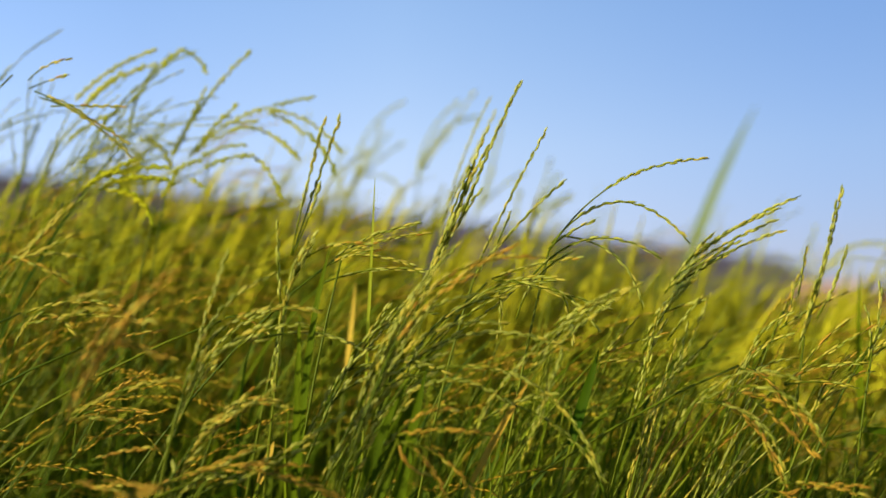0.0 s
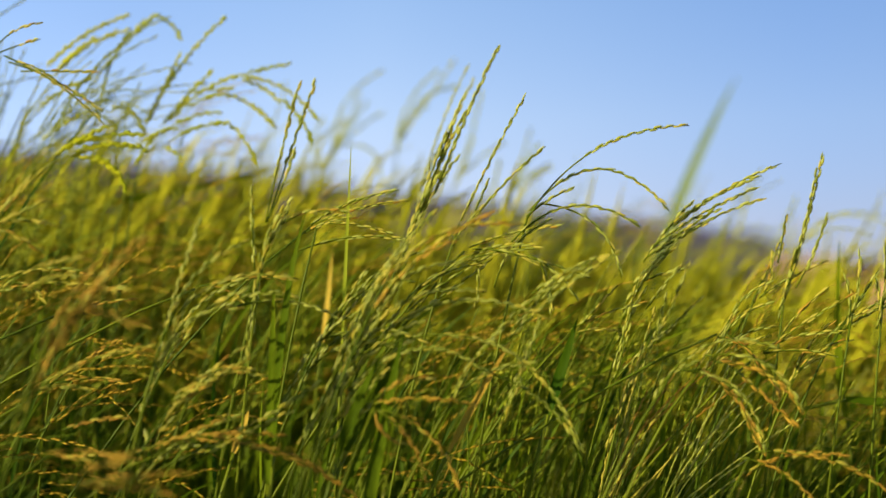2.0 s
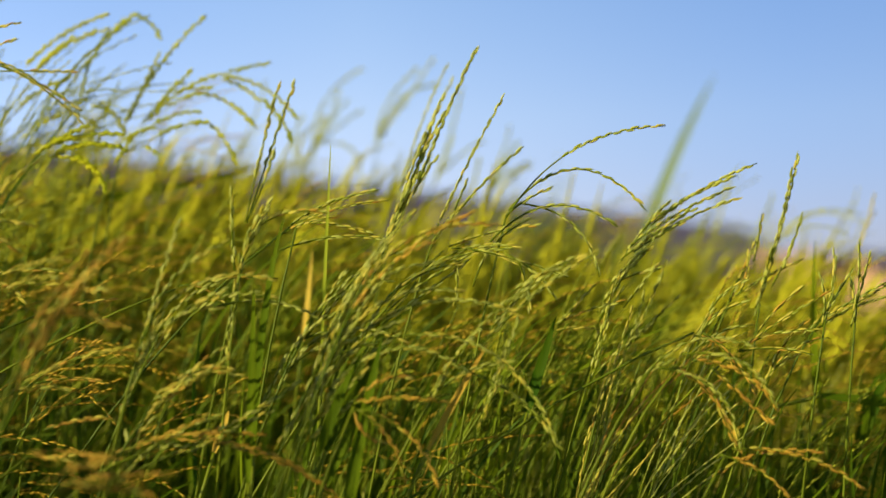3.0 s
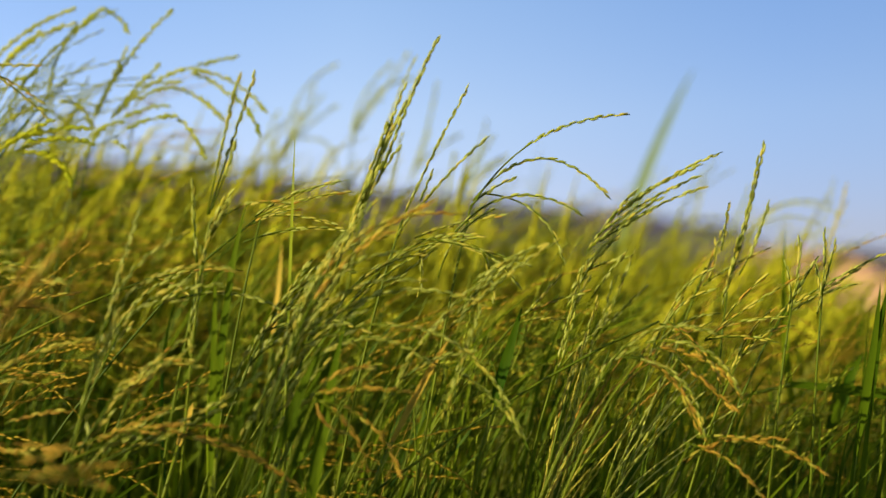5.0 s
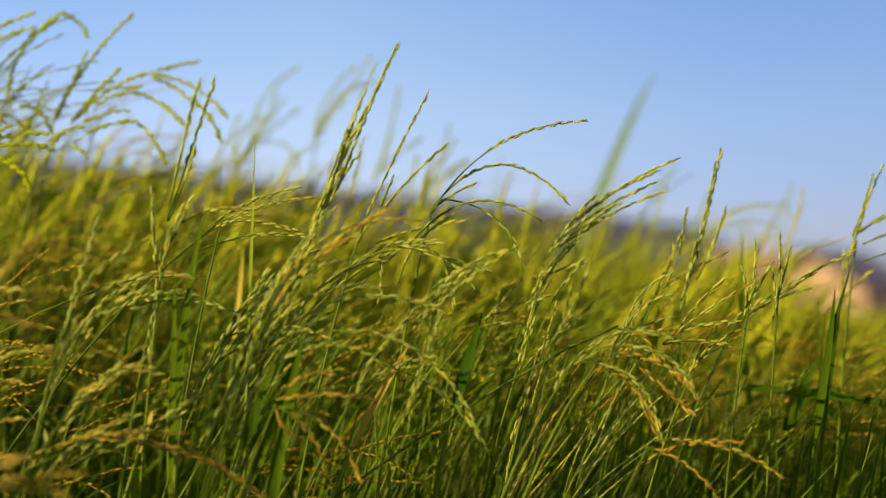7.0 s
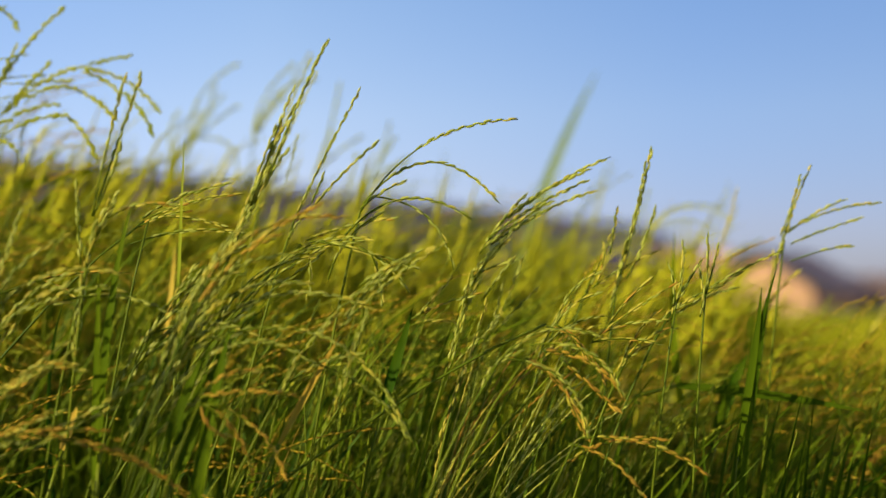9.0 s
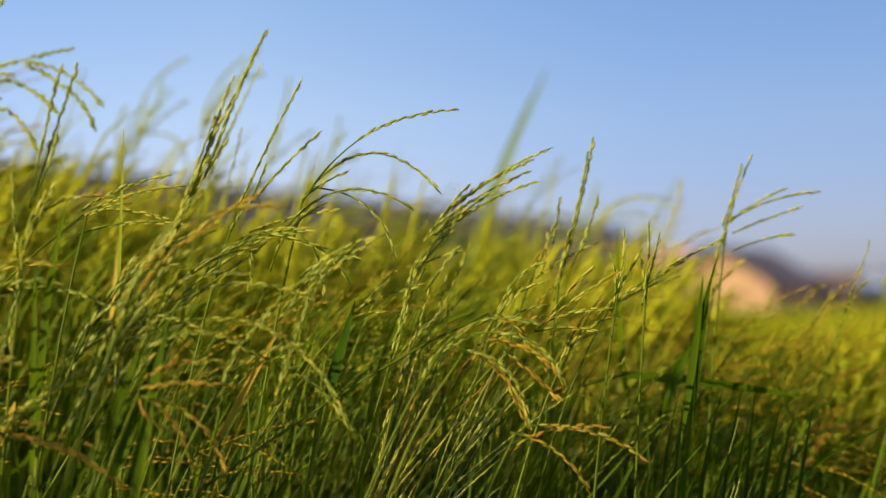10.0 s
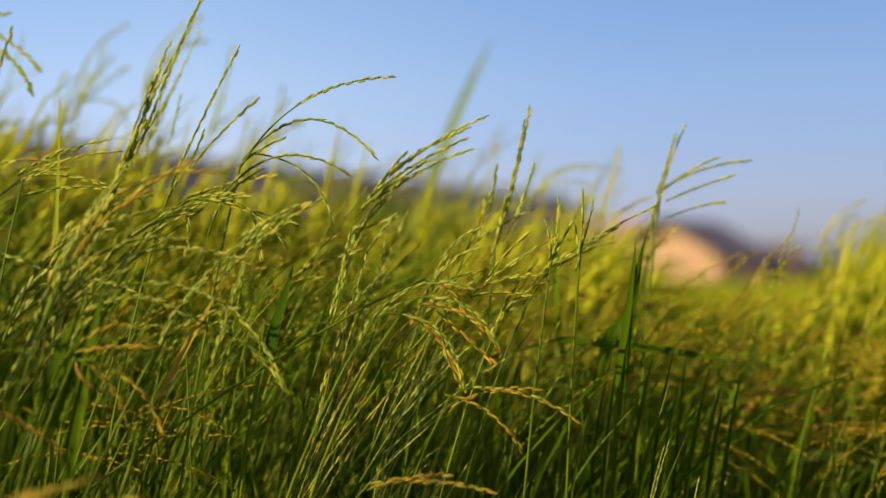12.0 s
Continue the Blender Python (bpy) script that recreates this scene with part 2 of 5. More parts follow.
def ear_branch(thing, start, tip, bow, tint, bare=0.0, depth=0.0, plump=1.0, husk_=0.84):
    """One branch of an ear: a thin stalk with husks in two ranks, close along it. bow: how far its middle stands off the straight line, upwards."""
    chord = tip - start
    off = Vector((-chord.z, 0, chord.x)).normalized() * bow
    if chord.x < 0:
        off = -off
    mid = (start + tip) * 0.5 + off + Vector((0, depth, 0))
    pts = bezier(start, mid, tip, 14)
    bm = bmesh.new()
    tube(bm, pts, 0.0007, 0.00035, 4)
    joined = thing.location.y > 1.0
    slim = husk_ * (0.9 if thing.location.y > 0.86 else 1.0)
    br = None if joined else part("ear_branch", bm, STEM, thing)
    total = sum((b - a).length for a, b in zip(pts, pts[1:]))
    s, flip, walked, i = total * bare + 0.002, 1, 0.0, 0
    while s < total - 0.004:
        while i < len(pts) - 2 and walked + (pts[i + 1] - pts[i]).length < s:
            walked += (pts[i + 1] - pts[i]).length
            i += 1
        seg = pts[i + 1] - pts[i]
        p = pts[i] + seg.normalized() * (s - walked)
        d = seg.normalized()
        round_ = rng.uniform(-1.2, 1.2)
        sd = side_of(d) * flip * math.cos(round_) + d.cross(side_of(d)) * math.sin(round_)
        d2 = (d + sd.normalized() * rng.uniform(0.0, 0.05)).normalized()
        shade_of = tint
        roll = rng.random()
        if tint == "green" and roll < 0.22:
            shade_of = "gold"
        elif tint == "gold" and roll < 0.2:
            shade_of = "green"
        elif tint == "gold" and roll > 0.85 or tint == "brown" and roll < 0.15:
            shade_of = "brown" if tint == "gold" else "gold"
        set_ = Matrix.Translation(p + sd.normalized() * 0.0007) @ along(d2) @ Matrix.Rotation(rng.uniform(0, 6.3), 4, "Z") @ Matrix.Diagonal((slim, slim, 0.6 + 0.4 * slim, 1)) @ Matrix.Scale(rng.uniform(0.78, 1.04), 4)
        if joined:
            spindle(bm, set_, 0.0092 * plump, (0.0064 if tint == "lime" else 0.0025) * plump, 4, (0.25, 0.65))
        else:
            g = new("grain", HUSK[shade_of, rng.randrange(3)])
            g.parent = br
            g.matrix_basis = set_
        flip = -flip
        s += rng.choice((0.0033, 0.0041, 0.0048, 0.0056))
    return part("ear_branch", bm, GRAIN[tint], thing) if joined else br


def ear_stalk(label, foot, neck, lean, tint, branches, extra=0, full=1, reach=0.12, husk_=0.84):
    """One rice stalk with its ear. lean: how far the stalk has bent over to the right at its neck, in degrees.
    branches: start offset from the neck (x, y, z), tip offset (x, y, z), bow, bare share; extra: more branches laid close along the stalk's end."""
    thing = tagged(new("rice_stalk"), label, "rice plant", "ripening rice stalks")
    thing.location = (foot[0], foot[1], 0.0)
    at = Vector((foot[0], foot[1], 0))
    top = Vector(neck) - at
    end = Vector((math.sin(radians(lean)), 0, math.cos(radians(lean))))
    pts = hermite(Vector((0, 0, -0.01)), Vector((0, 0, top.z * 0.9)), top, end * top.z * 0.7, 18)
    bm = bmesh.new()
    tube(bm, pts, 0.0017, 0.0008, 6)
    part("stem", bm, STEM, thing)
    for b in branches:
        for k in range(full):
            j = Vector((rng.uniform(-1, 1), rng.uniform(-1, 1), rng.uniform(-1, 1))) * 0.0035 * k
            a, e = Vector(b[0:3]), Vector(b[3:6])
            ear_branch(thing, top + a + j, top + a.lerp(e, 1 - 0.13 * k) + j, b[6], tint, b[7], rng.uniform(-0.006, 0.006), 1 + 0.1 * (full - 1), husk_)
    for k in range(extra):
        back = rng.uniform(0.0, reach * 0.8)
        a = top - end * back + Vector((rng.uniform(-0.003, 0.003), rng.uniform(-0.006, 0.006), 0))
        ln = rng.uniform(0.05, 0.10)
        turn = lean + rng.uniform(-6, 16)
        v = Vector((math.sin(radians(turn)), rng.uniform(-0.12, 0.12), math.cos(radians(turn)))) * ln
        ear_branch(thing, a, a + v, rng.uniform(-0.002, 0.006), tint, 0.05, husk_=husk_)
    for k in range(2):
        z0 = top.z * rng.uniform(0.45, 0.62)
        a = pts[int(18 * z0 / top.z)]
        v = Vector((rng.uniform(-0.02, 0.14), rng.uniform(-0.05, 0.07), rng.uniform(0.16, 0.26)))
        bm = bmesh.new()
        strip(bm, bezier(a, a + v * 0.55 + Vector((-0.02, 0, 0.03)), a + v, 9), rng.uniform(0.004, 0.007), Vector((rng.uniform(-0.6, 0.6), -1, 0.2)))
        part("leaf", bm, LEAF, thing)
    return thing


def leaf_stalk(label, foot, start, mid, tip, width, material, facing=(-0.6, -1, 0.3)):
    """A tall leaf blade on its own shoot."""
    thing = tagged(new("rice_shoot"), label, "rice plant", "leafy rice shoots")
    thing.location = (foot[0], foot[1], 0.0)
    at = Vector((foot[0], foot[1], 0))
    a, b, c = Vector(start) - at, Vector(mid) - at, Vector(tip) - at
    bm = bmesh.new()
    tube(bm, hermite(Vector((0, 0, -0.01)), Vector((0, 0, a.z)), a, (b - a).normalized() * a.z * 0.5, 12), 0.0017, 0.0014, 6)
    part("sheath", bm, STEM, thing)
    bm = bmesh.new()
    strip(bm, bezier(a, b, c, 16), width, Vector(facing), 0.3, 0.3)
    part("blade", bm, material, thing)
    return thing


# ---- ground ----
bm = bmesh.new()
R_OUT = 2500.0
inner = []
for j in range(25):
    inner.append([bm.verts.new((-8 + 18 * i / 28, -4 + 14 * j / 24, 0.012 * noise.noise((i * 0.9, j * 0.9, 0)))) for i in range(29)])
for a, b in zip(inner, inner[1:]):
    for k in range(28):
        bm.faces.new((a[k], a[k + 1], b[k + 1], b[k]))
rim = inner[0] + [r[-1] for r in inner[1:]] + inner[-1][-2::-1] + [r[0] for r in inner[-2:0:-1]]
far = []
for v in rim:
    d = Vector((v.co.x - 1, v.co.y - 3, 0)).normalized()
    far.append(bm.verts.new((1 + d.x * R_OUT, 3 + d.y * R_OUT, 0)))
for k in range(len(rim)):
    q = (k + 1) % len(rim)
    bm.faces.new((rim[q], rim[k], far[k], far[q]))
tagged(part("ground", bm, MUD), "weedy olive-green paddy ground under the rice", "ground", kind="structure")


# ---- the buildings behind the field ----
def block(bm, x0, x1, y0, y1, z0, z1):
    v = [bm.verts.new((x, y, z)) for z in (z0, z1) for x, y in ((x0, y0), (x1, y0), (x1, y1), (x0, y1))]
    for f in ((3, 2, 1, 0), (4, 5, 6, 7), (0, 1, 5, 4), (1, 2, 6, 5), (2, 3, 7, 6), (3, 0, 4, 7)):
        bm.faces.new([v[k] for k in f])


def gable_house(name, label, at, turn, width, length, eave, ridge, wall, roof, over=0.5, windows=2, door=True):
    """A house whose gable looks along -y before turning; walls, two roof slopes with thickness, windows and a door."""
    thing = tagged(new(name), label, "building")
    thing.matrix_basis = pose(at[0], at[1], 0, 0, 0, turn)
    w, t = width / 2, 0.22
    bm = bmesh.new()
    prof = [(-w, 0), (w, 0), (w, eave), (0, ridge - 0.12), (-w, eave)]
    fr = [bm.verts.new((x, 0, z)) for x, z in prof]
    bk = [bm.verts.new((x, length, z)) for x, z in prof]
    bm.faces.new(fr)
    bm.faces.new(bk[::-1])
    for k in range(5):
        q = (k + 1) % 5
        bm.faces.new((fr[q], fr[k], bk[k], bk[q]))
    ob = part("wall", bm, wall, thing)
    for f in ob.data.polygons:
        f.use_smooth = False
    fall = (ridge - eave) / w
    for sgn in (-1, 1):
        bm = bmesh.new()
        n = 24
        xe, ze = sgn * (w + over), eave - fall * over
        rows = []
        for k in range(n + 1):
            y = -over + (length + 2 * over) * k / n
            lift = 0.03 * (k % 2)
            rows.append([bm.verts.new(c) for c in ((0, y, ridge + lift), (xe, y, ze + lift), (xe, y, ze - t + 0.05), (0, y, ridge - t + 0.05))])
        for a, b in zip(rows, rows[1:]):
            for k in range(4):
                q = (k + 1) % 4
                bm.faces.new((a[k], a[q], b[q], b[k]))
        bm.faces.new(rows[0])
        bm.faces.new(rows[-1][::-1])
        bmesh.ops.recalc_face_normals(bm, faces=bm.faces[:])
        ob = part("roof_slope", bm, roof, thing)
        for f in ob.data.polygons:
            f.use_smooth = False
        bm = bmesh.new()
        tube(bm, [Vector((0, -over - 0.03, ridge - 0.1)), Vector((xe, -over - 0.03, ze - 0.1))], 0.2, 0.2, 4)
        part("verge_board", bm, DARKWOOD, thing)
    for k in range(windows):
        x = (-0.5 + k) * width * 0.5 if windows > 1 else 0
        bm = bmesh.new()
        block(bm, x - 0.45, x + 0.45, -0.05, 0.06, 1.0, 2.0)
        fr_ = part("window", bm, DARKWOOD, thing)
        bm = bmesh.new()
        block(bm, x - 0.37, x + 0.37, -0.07, -0.054, 1.08, 1.92)
        part("pane", bm, GLASS, fr_)
    if door:
        bm = bmesh.new()
        block(bm, -0.5, 0.5, -0.06, 0.05, 0.0, 2.0)
        part("door", bm, DARKWOOD, thing)
    return thing


gable_house("farmhouse", "small ochre farmhouse with a dark gabled roof behind the field", (25.2, 67.4), -42, 6.2, 8.0, 1.9, 3.8, WALL, ROOF, 0.8, 0, False)
gable_house("cottage", "low brown cottage with a pinkish clay tile roof", (26.0, 75.5), 76, 5.0, 6.5, 2.3, 4.0, BRICKWALL, TILE)
gable_house("outbuilding", "low dark outbuilding beside the farmhouse", (36.5, 74.0), 70, 3.0, 3.0, 1.6, 2.4, BRICKWALL, ROOF, 0.3, 1, False)
gable_house("storage_shed", "little shed with a pale blue sheet roof", (40.0, 76.0), 60, 2.0, 2.6, 1.4, 1.9, BRICKWALL, BLUE, 0.2, 1, False)
gable_house("long_barn", "long brown barn with a dark purple-grey roof behind the rice", (22.4, 82.0), 139.6, 9.0, 85.0, 3.0, 6.0, BRICKWALL, ROOF, 0.5, 2, False)


# ---- hills on the horizon, haze put into their colour ----
bm = bmesh.new()
prev = None
for k in range(241):
    a = radians(-75 + 150 * k / 240)
    h = 9 + 15 * noise.noise((k * 0.06, 3.1, 0)) + 6 * noise.noise((k * 0.21, 1.7, 0)) + 3.0 * noise.noise((k * 0.7, 0.4, 0))
    h = max(h, 3.0) + 6
    ring = [bm.verts.new((math.sin(a) * r, math.cos(a) * r, z)) for r, z in ((820, -1), (870, h * 0.55), (930, h), (1000, h * 0.6), (1050, -1))]
    if prev:
        for p, q in zip(range(4), range(1, 5)):
            bm.faces.new((prev[p], ring[p], ring[q], prev[q]))
    prev = ring
tagged(part("backdrop", bm, HILL), "hills on the horizon in a haze-tinted purple-grey", "hills", kind="structure")


def tree(label, at, height, spread, seed):
    """A small tree: trunk, limbs and a crown of many loose leaf clumps."""
    r = random.Random(seed)
    thing = tagged(new("tree"), label, "tree", "trees by the buildings")
    thing.location = (at[0], at[1], 0)
    bm = bmesh.new()
    tube(bm, bezier(Vector((0, 0, -0.1)), Vector((0.1, 0, height * 0.3)), Vector((0.05, 0, height * 0.62)), 6), 0.16, 0.07, 7)
    ends = []
    for k in range(7):
        a = r.uniform(0, 6.3)
        s = Vector((0.05, 0, height * r.uniform(0.28, 0.55)))
        e = s + Vector((math.cos(a) * spread * 0.6, math.sin(a) * spread * 0.6, height * r.uniform(0.15, 0.35)))
        tube(bm, bezier(s, (s + e) / 2 + Vector((0, 0, 0.15)), e, 4), 0.06, 0.02, 5)
        ends.append(e)
    part("trunk", bm, BARK, thing)
    vs, fs = [], []
    for k in range(3800):
        e = r.choice(ends + [Vector((0, 0, height * 0.75))])
        c = e + Vector((r.gauss(0, spread * 0.28), r.gauss(0, spread * 0.28), abs(r.gauss(0, height * 0.1)) - 0.1))
        u = Vector((r.uniform(-1, 1), r.uniform(-1, 1), r.uniform(-0.6, 0.6))).normalized() * r.uniform(0.06, 0.13)
        v = u.orthogonal().normalized() * r.uniform(0.03, 0.06)
        b = len(vs)
        vs += [c - u, c + v, c + u, c - v]
        fs.append((b, b + 1, b + 2, b + 3))
    raw("crown", vs, fs, CROWN, thing)
    return thing


tree("yellow-green bushy tree beside the long barn", (6.3, 52.0), 4.6, 1.6, 3)
tree("yellow-green bushy tree beside the long barn", (10.5, 60.0), 4.0, 1.5, 4)


# ---- rice stalks in front, one by one ----
ear_stalk('slender green rice stalk with an upright ear', (-0.170, 0.844), (-0.006, 0.838, 0.994), 25, 'green', [
    (0.018, -0.002, 0.033, 0.058, -0.015, 0.127, 0.001, 0.00),
    (0.012, -0.001, 0.027, 0.036, -0.013, 0.096, 0.001, 0.00),
    (0.006, -0.001, 0.015, 0.038, -0.013, 0.085, 0.002, 0.00),
    (0.004, -0.000, 0.008, 0.032, -0.011, 0.054, 0.001, 0.12),
    (0.002, -0.000, 0.006, 0.024, -0.012, 0.069, 0.001, 0.00),
    (-0.004, 0.000, -0.006, 0.020, -0.011, 0.043, 0.001, 0.00),
    (-0.007, 0.001, -0.013, 0.012, -0.010, 0.032, 0.001, 0.00),
    (-0.010, 0.001, -0.022, 0.009, -0.009, 0.016, 0.001, 0.00),
    (-0.020, 0.002, -0.033, 0.002, -0.008, 0.005, 0.001, 0.00),
    (0.009, -0.001, 0.018, 0.029, -0.012, 0.070, 0.001, 0.00),
], 0, husk_=0.92)
ear_stalk('rice stalk bent by wind with a full green ear', (-0.174, 0.804), (-0.039, 0.799, 0.925), 26, 'green', [
    (-0.007, 0.000, -0.007, 0.050, -0.005, 0.084, 0.005, 0.05),
    (-0.007, 0.001, -0.015, 0.073, -0.004, 0.050, 0.020, 0.05),
    (-0.007, 0.001, -0.015, 0.046, -0.004, 0.059, 0.004, 0.05),
    (-0.005, 0.001, -0.015, 0.081, -0.003, 0.030, 0.018, 0.08),
    (-0.004, 0.001, -0.018, 0.119, -0.003, 0.015, 0.024, 0.12),
    (0.000, 0.000, -0.011, 0.144, -0.000, -0.072, 0.041, 0.25),
    (0.007, 0.001, -0.022, 0.084, -0.001, -0.023, 0.016, 0.10),
], 3)
ear_stalk('rice stalk bent by wind with a full green ear', (-0.176, 0.806), (-0.051, 0.803, 0.907), 29, 'green', [
    (-0.007, 0.001, -0.022, 0.037, -0.002, 0.033, 0.006, 0.05),
    (-0.005, 0.001, -0.026, 0.055, -0.003, 0.030, 0.009, 0.05),
    (-0.011, 0.002, -0.029, 0.018, -0.001, 0.022, 0.002, 0.00),
    (-0.014, 0.002, -0.040, 0.013, -0.001, 0.011, 0.001, 0.00),
    (-0.009, 0.002, -0.033, 0.029, -0.001, 0.015, 0.004, 0.00),
    (-0.002, 0.001, -0.015, 0.040, -0.003, 0.055, 0.002, 0.00),
    (0.000, 0.000, -0.007, 0.027, -0.003, 0.048, 0.000, 0.00),
    (-0.016, 0.003, -0.051, 0.004, 0.000, -0.004, -0.002, 0.00),
    (-0.011, 0.002, -0.048, 0.024, -0.001, 0.004, 0.001, 0.00),
    (0.004, 0.001, -0.018, 0.051, -0.002, 0.019, 0.002, 0.05),
    (-0.005, 0.002, -0.040, 0.040, -0.001, 0.004, 0.002, 0.05),
    (-0.013, 0.003, -0.055, 0.033, -0.000, -0.015, 0.001, 0.10),
], 3)
ear_stalk('rice stalk bent by wind with a brown ripe ear', (-0.163, 0.787), (-0.035, 0.782, 0.933), 24, 'brown', [
    (-0.004, 0.000, -0.007, 0.082, -0.005, 0.072, 0.011, 0.15),
    (0.000, 0.000, -0.002, 0.102, -0.005, 0.064, 0.025, 0.20),
    (0.004, -0.000, 0.004, 0.057, -0.004, 0.054, 0.007, 0.10),
], 0)
ear_stalk('slender green rice stalk with an upright ear', (-0.151, 0.836), (-0.107, 0.830, 0.973), 7, 'green', [
    (0.003, -0.001, 0.028, 0.026, -0.015, 0.120, 0.001, 0.30),
    (0.004, -0.001, 0.028, 0.037, -0.015, 0.122, 0.001, 0.38),
    (0.006, -0.002, 0.032, 0.024, -0.012, 0.078, 0.000, 0.35),
    (0.008, -0.001, 0.025, 0.022, -0.010, 0.043, 0.001, 0.00),
    (0.001, -0.000, 0.000, 0.016, -0.010, 0.037, 0.001, 0.10),
    (-0.004, 0.000, -0.004, -0.005, -0.010, 0.051, -0.001, 0.05),
    (-0.002, 0.001, -0.011, 0.007, -0.009, 0.023, 0.000, 0.00),
    (-0.004, 0.002, -0.034, 0.001, -0.008, 0.007, 0.000, 0.00),
    (-0.006, 0.002, -0.053, -0.003, -0.007, -0.011, 0.000, 0.00),
    (-0.008, 0.003, -0.069, -0.005, -0.006, -0.034, 0.000, 0.00),
    (0.002, -0.000, 0.004, 0.019, -0.010, 0.035, 0.001, 0.05),
], 0, husk_=0.92)
ear_stalk('ripening rice stalk with a golden ear', (-0.194, 0.836), (-0.105, 0.830, 0.976), 14, 'gold', [
    (0.002, -0.001, 0.016, 0.057, -0.011, 0.031, 0.008, 0.30),
    (-0.000, -0.000, 0.007, 0.016, -0.010, 0.033, 0.002, 0.10),
], 0, husk_=1.0)
ear_stalk('slender green rice stalk with an upright ear', (-0.244, 0.792), (-0.163, 0.787, 0.925), 16, 'green', [
    (-0.009, 0.002, -0.036, 0.024, -0.004, 0.076, 0.002, 0.03),
    (0.002, -0.000, 0.000, 0.056, -0.004, 0.062, 0.011, 0.05),
    (0.000, 0.000, 0.000, 0.086, -0.004, 0.037, 0.018, 0.25),
    (-0.011, 0.002, -0.036, 0.054, -0.003, 0.031, 0.011, 0.10),
    (-0.009, 0.002, -0.032, 0.016, -0.002, 0.025, -0.000, 0.00),
    (-0.014, 0.003, -0.050, 0.009, -0.001, 0.011, 0.001, 0.00),
], 0)
ear_stalk('dry rice stalk with a drooping brown ear', (-0.324, 0.722), (-0.208, 0.718, 0.925), 25, 'brown', [
    (-0.005, 0.001, -0.011, 0.052, -0.004, 0.059, 0.005, 0.00),
    (-0.009, 0.001, -0.019, 0.034, -0.003, 0.044, 0.002, 0.00),
    (-0.013, 0.002, -0.031, 0.019, -0.002, 0.021, 0.003, 0.00),
    (-0.019, 0.003, -0.044, 0.006, -0.000, 0.002, 0.002, 0.00),
    (-0.000, -0.000, 0.002, 0.038, -0.003, 0.049, -0.001, 0.00),
], 0)
ear_stalk('dry rice stalk with a drooping brown ear', (-0.327, 0.727), (-0.214, 0.722, 0.927), 24, 'brown', [
    (-0.005, 0.001, -0.013, 0.055, -0.004, 0.060, 0.005, 0.00),
    (-0.002, 0.000, -0.000, 0.034, -0.003, 0.050, 0.001, 0.00),
    (0.008, -0.001, 0.013, 0.046, -0.001, 0.004, 0.008, 0.00),
    (-0.011, 0.002, -0.029, 0.010, -0.001, 0.013, 0.002, 0.00),
    (0.011, -0.001, 0.019, 0.058, -0.002, 0.006, -0.001, 0.10),
], 0)
ear_stalk('ripening rice stalk with a golden ear', (-0.396, 0.789), (-0.242, 0.786, 0.893), 45, 'gold', [
    (0.004, -0.000, 0.002, 0.076, -0.003, 0.026, 0.005, 0.00),
    (-0.004, 0.000, -0.004, 0.036, -0.001, -0.003, 0.004, 0.10),
], 0)
ear_stalk('ripening rice stalk with a golden ear', (-0.335, 0.792), (-0.157, 0.789, 0.882), 35, 'gold', [
    (-0.000, -0.000, 0.002, 0.054, -0.003, 0.034, -0.001, 0.00),
    (0.002, -0.000, 0.005, 0.061, -0.002, 0.018, 0.008, 0.00),
    (-0.004, 0.000, -0.004, 0.029, -0.002, 0.023, -0.000, 0.00),
    (-0.014, 0.001, -0.022, 0.022, -0.001, 0.011, 0.004, 0.00),
    (-0.027, 0.003, -0.043, 0.004, 0.000, -0.007, 0.002, 0.00),
], 0)
ear_stalk('rice stalk with a thin nodding yellow-green ear', (-0.346, 0.798), (-0.176, 0.796, 0.852), 31, 'green', [
    (-0.004, 0.001, -0.018, 0.002, -0.001, 0.014, -0.003, 0.00),
    (-0.007, 0.001, -0.018, 0.065, -0.003, 0.024, 0.005, 0.05),
    (0.004, 0.001, -0.014, 0.114, -0.005, 0.045, -0.003, 0.15),
    (-0.003, 0.001, -0.022, 0.036, -0.001, 0.004, 0.007, 0.00),
    (0.029, -0.000, -0.007, 0.094, -0.003, 0.026, 0.000, 0.10),
], 0)
ear_stalk('dry rice stalk with a drooping brown ear', (-0.342, 0.788), (-0.152, 0.785, 0.856), 76, 'brown', [
    (-0.011, 0.000, -0.000, 0.070, -0.002, 0.007, 0.005, 0.10),
    (-0.000, -0.000, 0.002, 0.115, -0.001, -0.033, 0.016, 0.10),
    (-0.021, 0.001, -0.002, 0.032, -0.002, 0.020, -0.001, 0.10),
    (0.036, -0.001, 0.002, 0.107, -0.001, -0.026, 0.004, 0.10),
], 0)
ear_stalk('ripening rice stalk with a golden ear', (-0.509, 0.804), (-0.284, 0.797, 0.990), 45, 'gold', [
    (0.004, -0.000, 0.002, 0.051, -0.003, 0.049, 0.001, 0.00),
    (0.004, -0.000, 0.004, 0.045, -0.002, 0.023, -0.001, 0.00),
    (0.004, -0.000, 0.007, 0.050, -0.001, 0.006, 0.003, 0.00),
    (-0.000, -0.000, 0.007, 0.040, -0.000, -0.011, 0.003, 0.00),
    (-0.004, 0.000, -0.000, 0.033, -0.002, 0.037, -0.000, 0.00),
], 0)
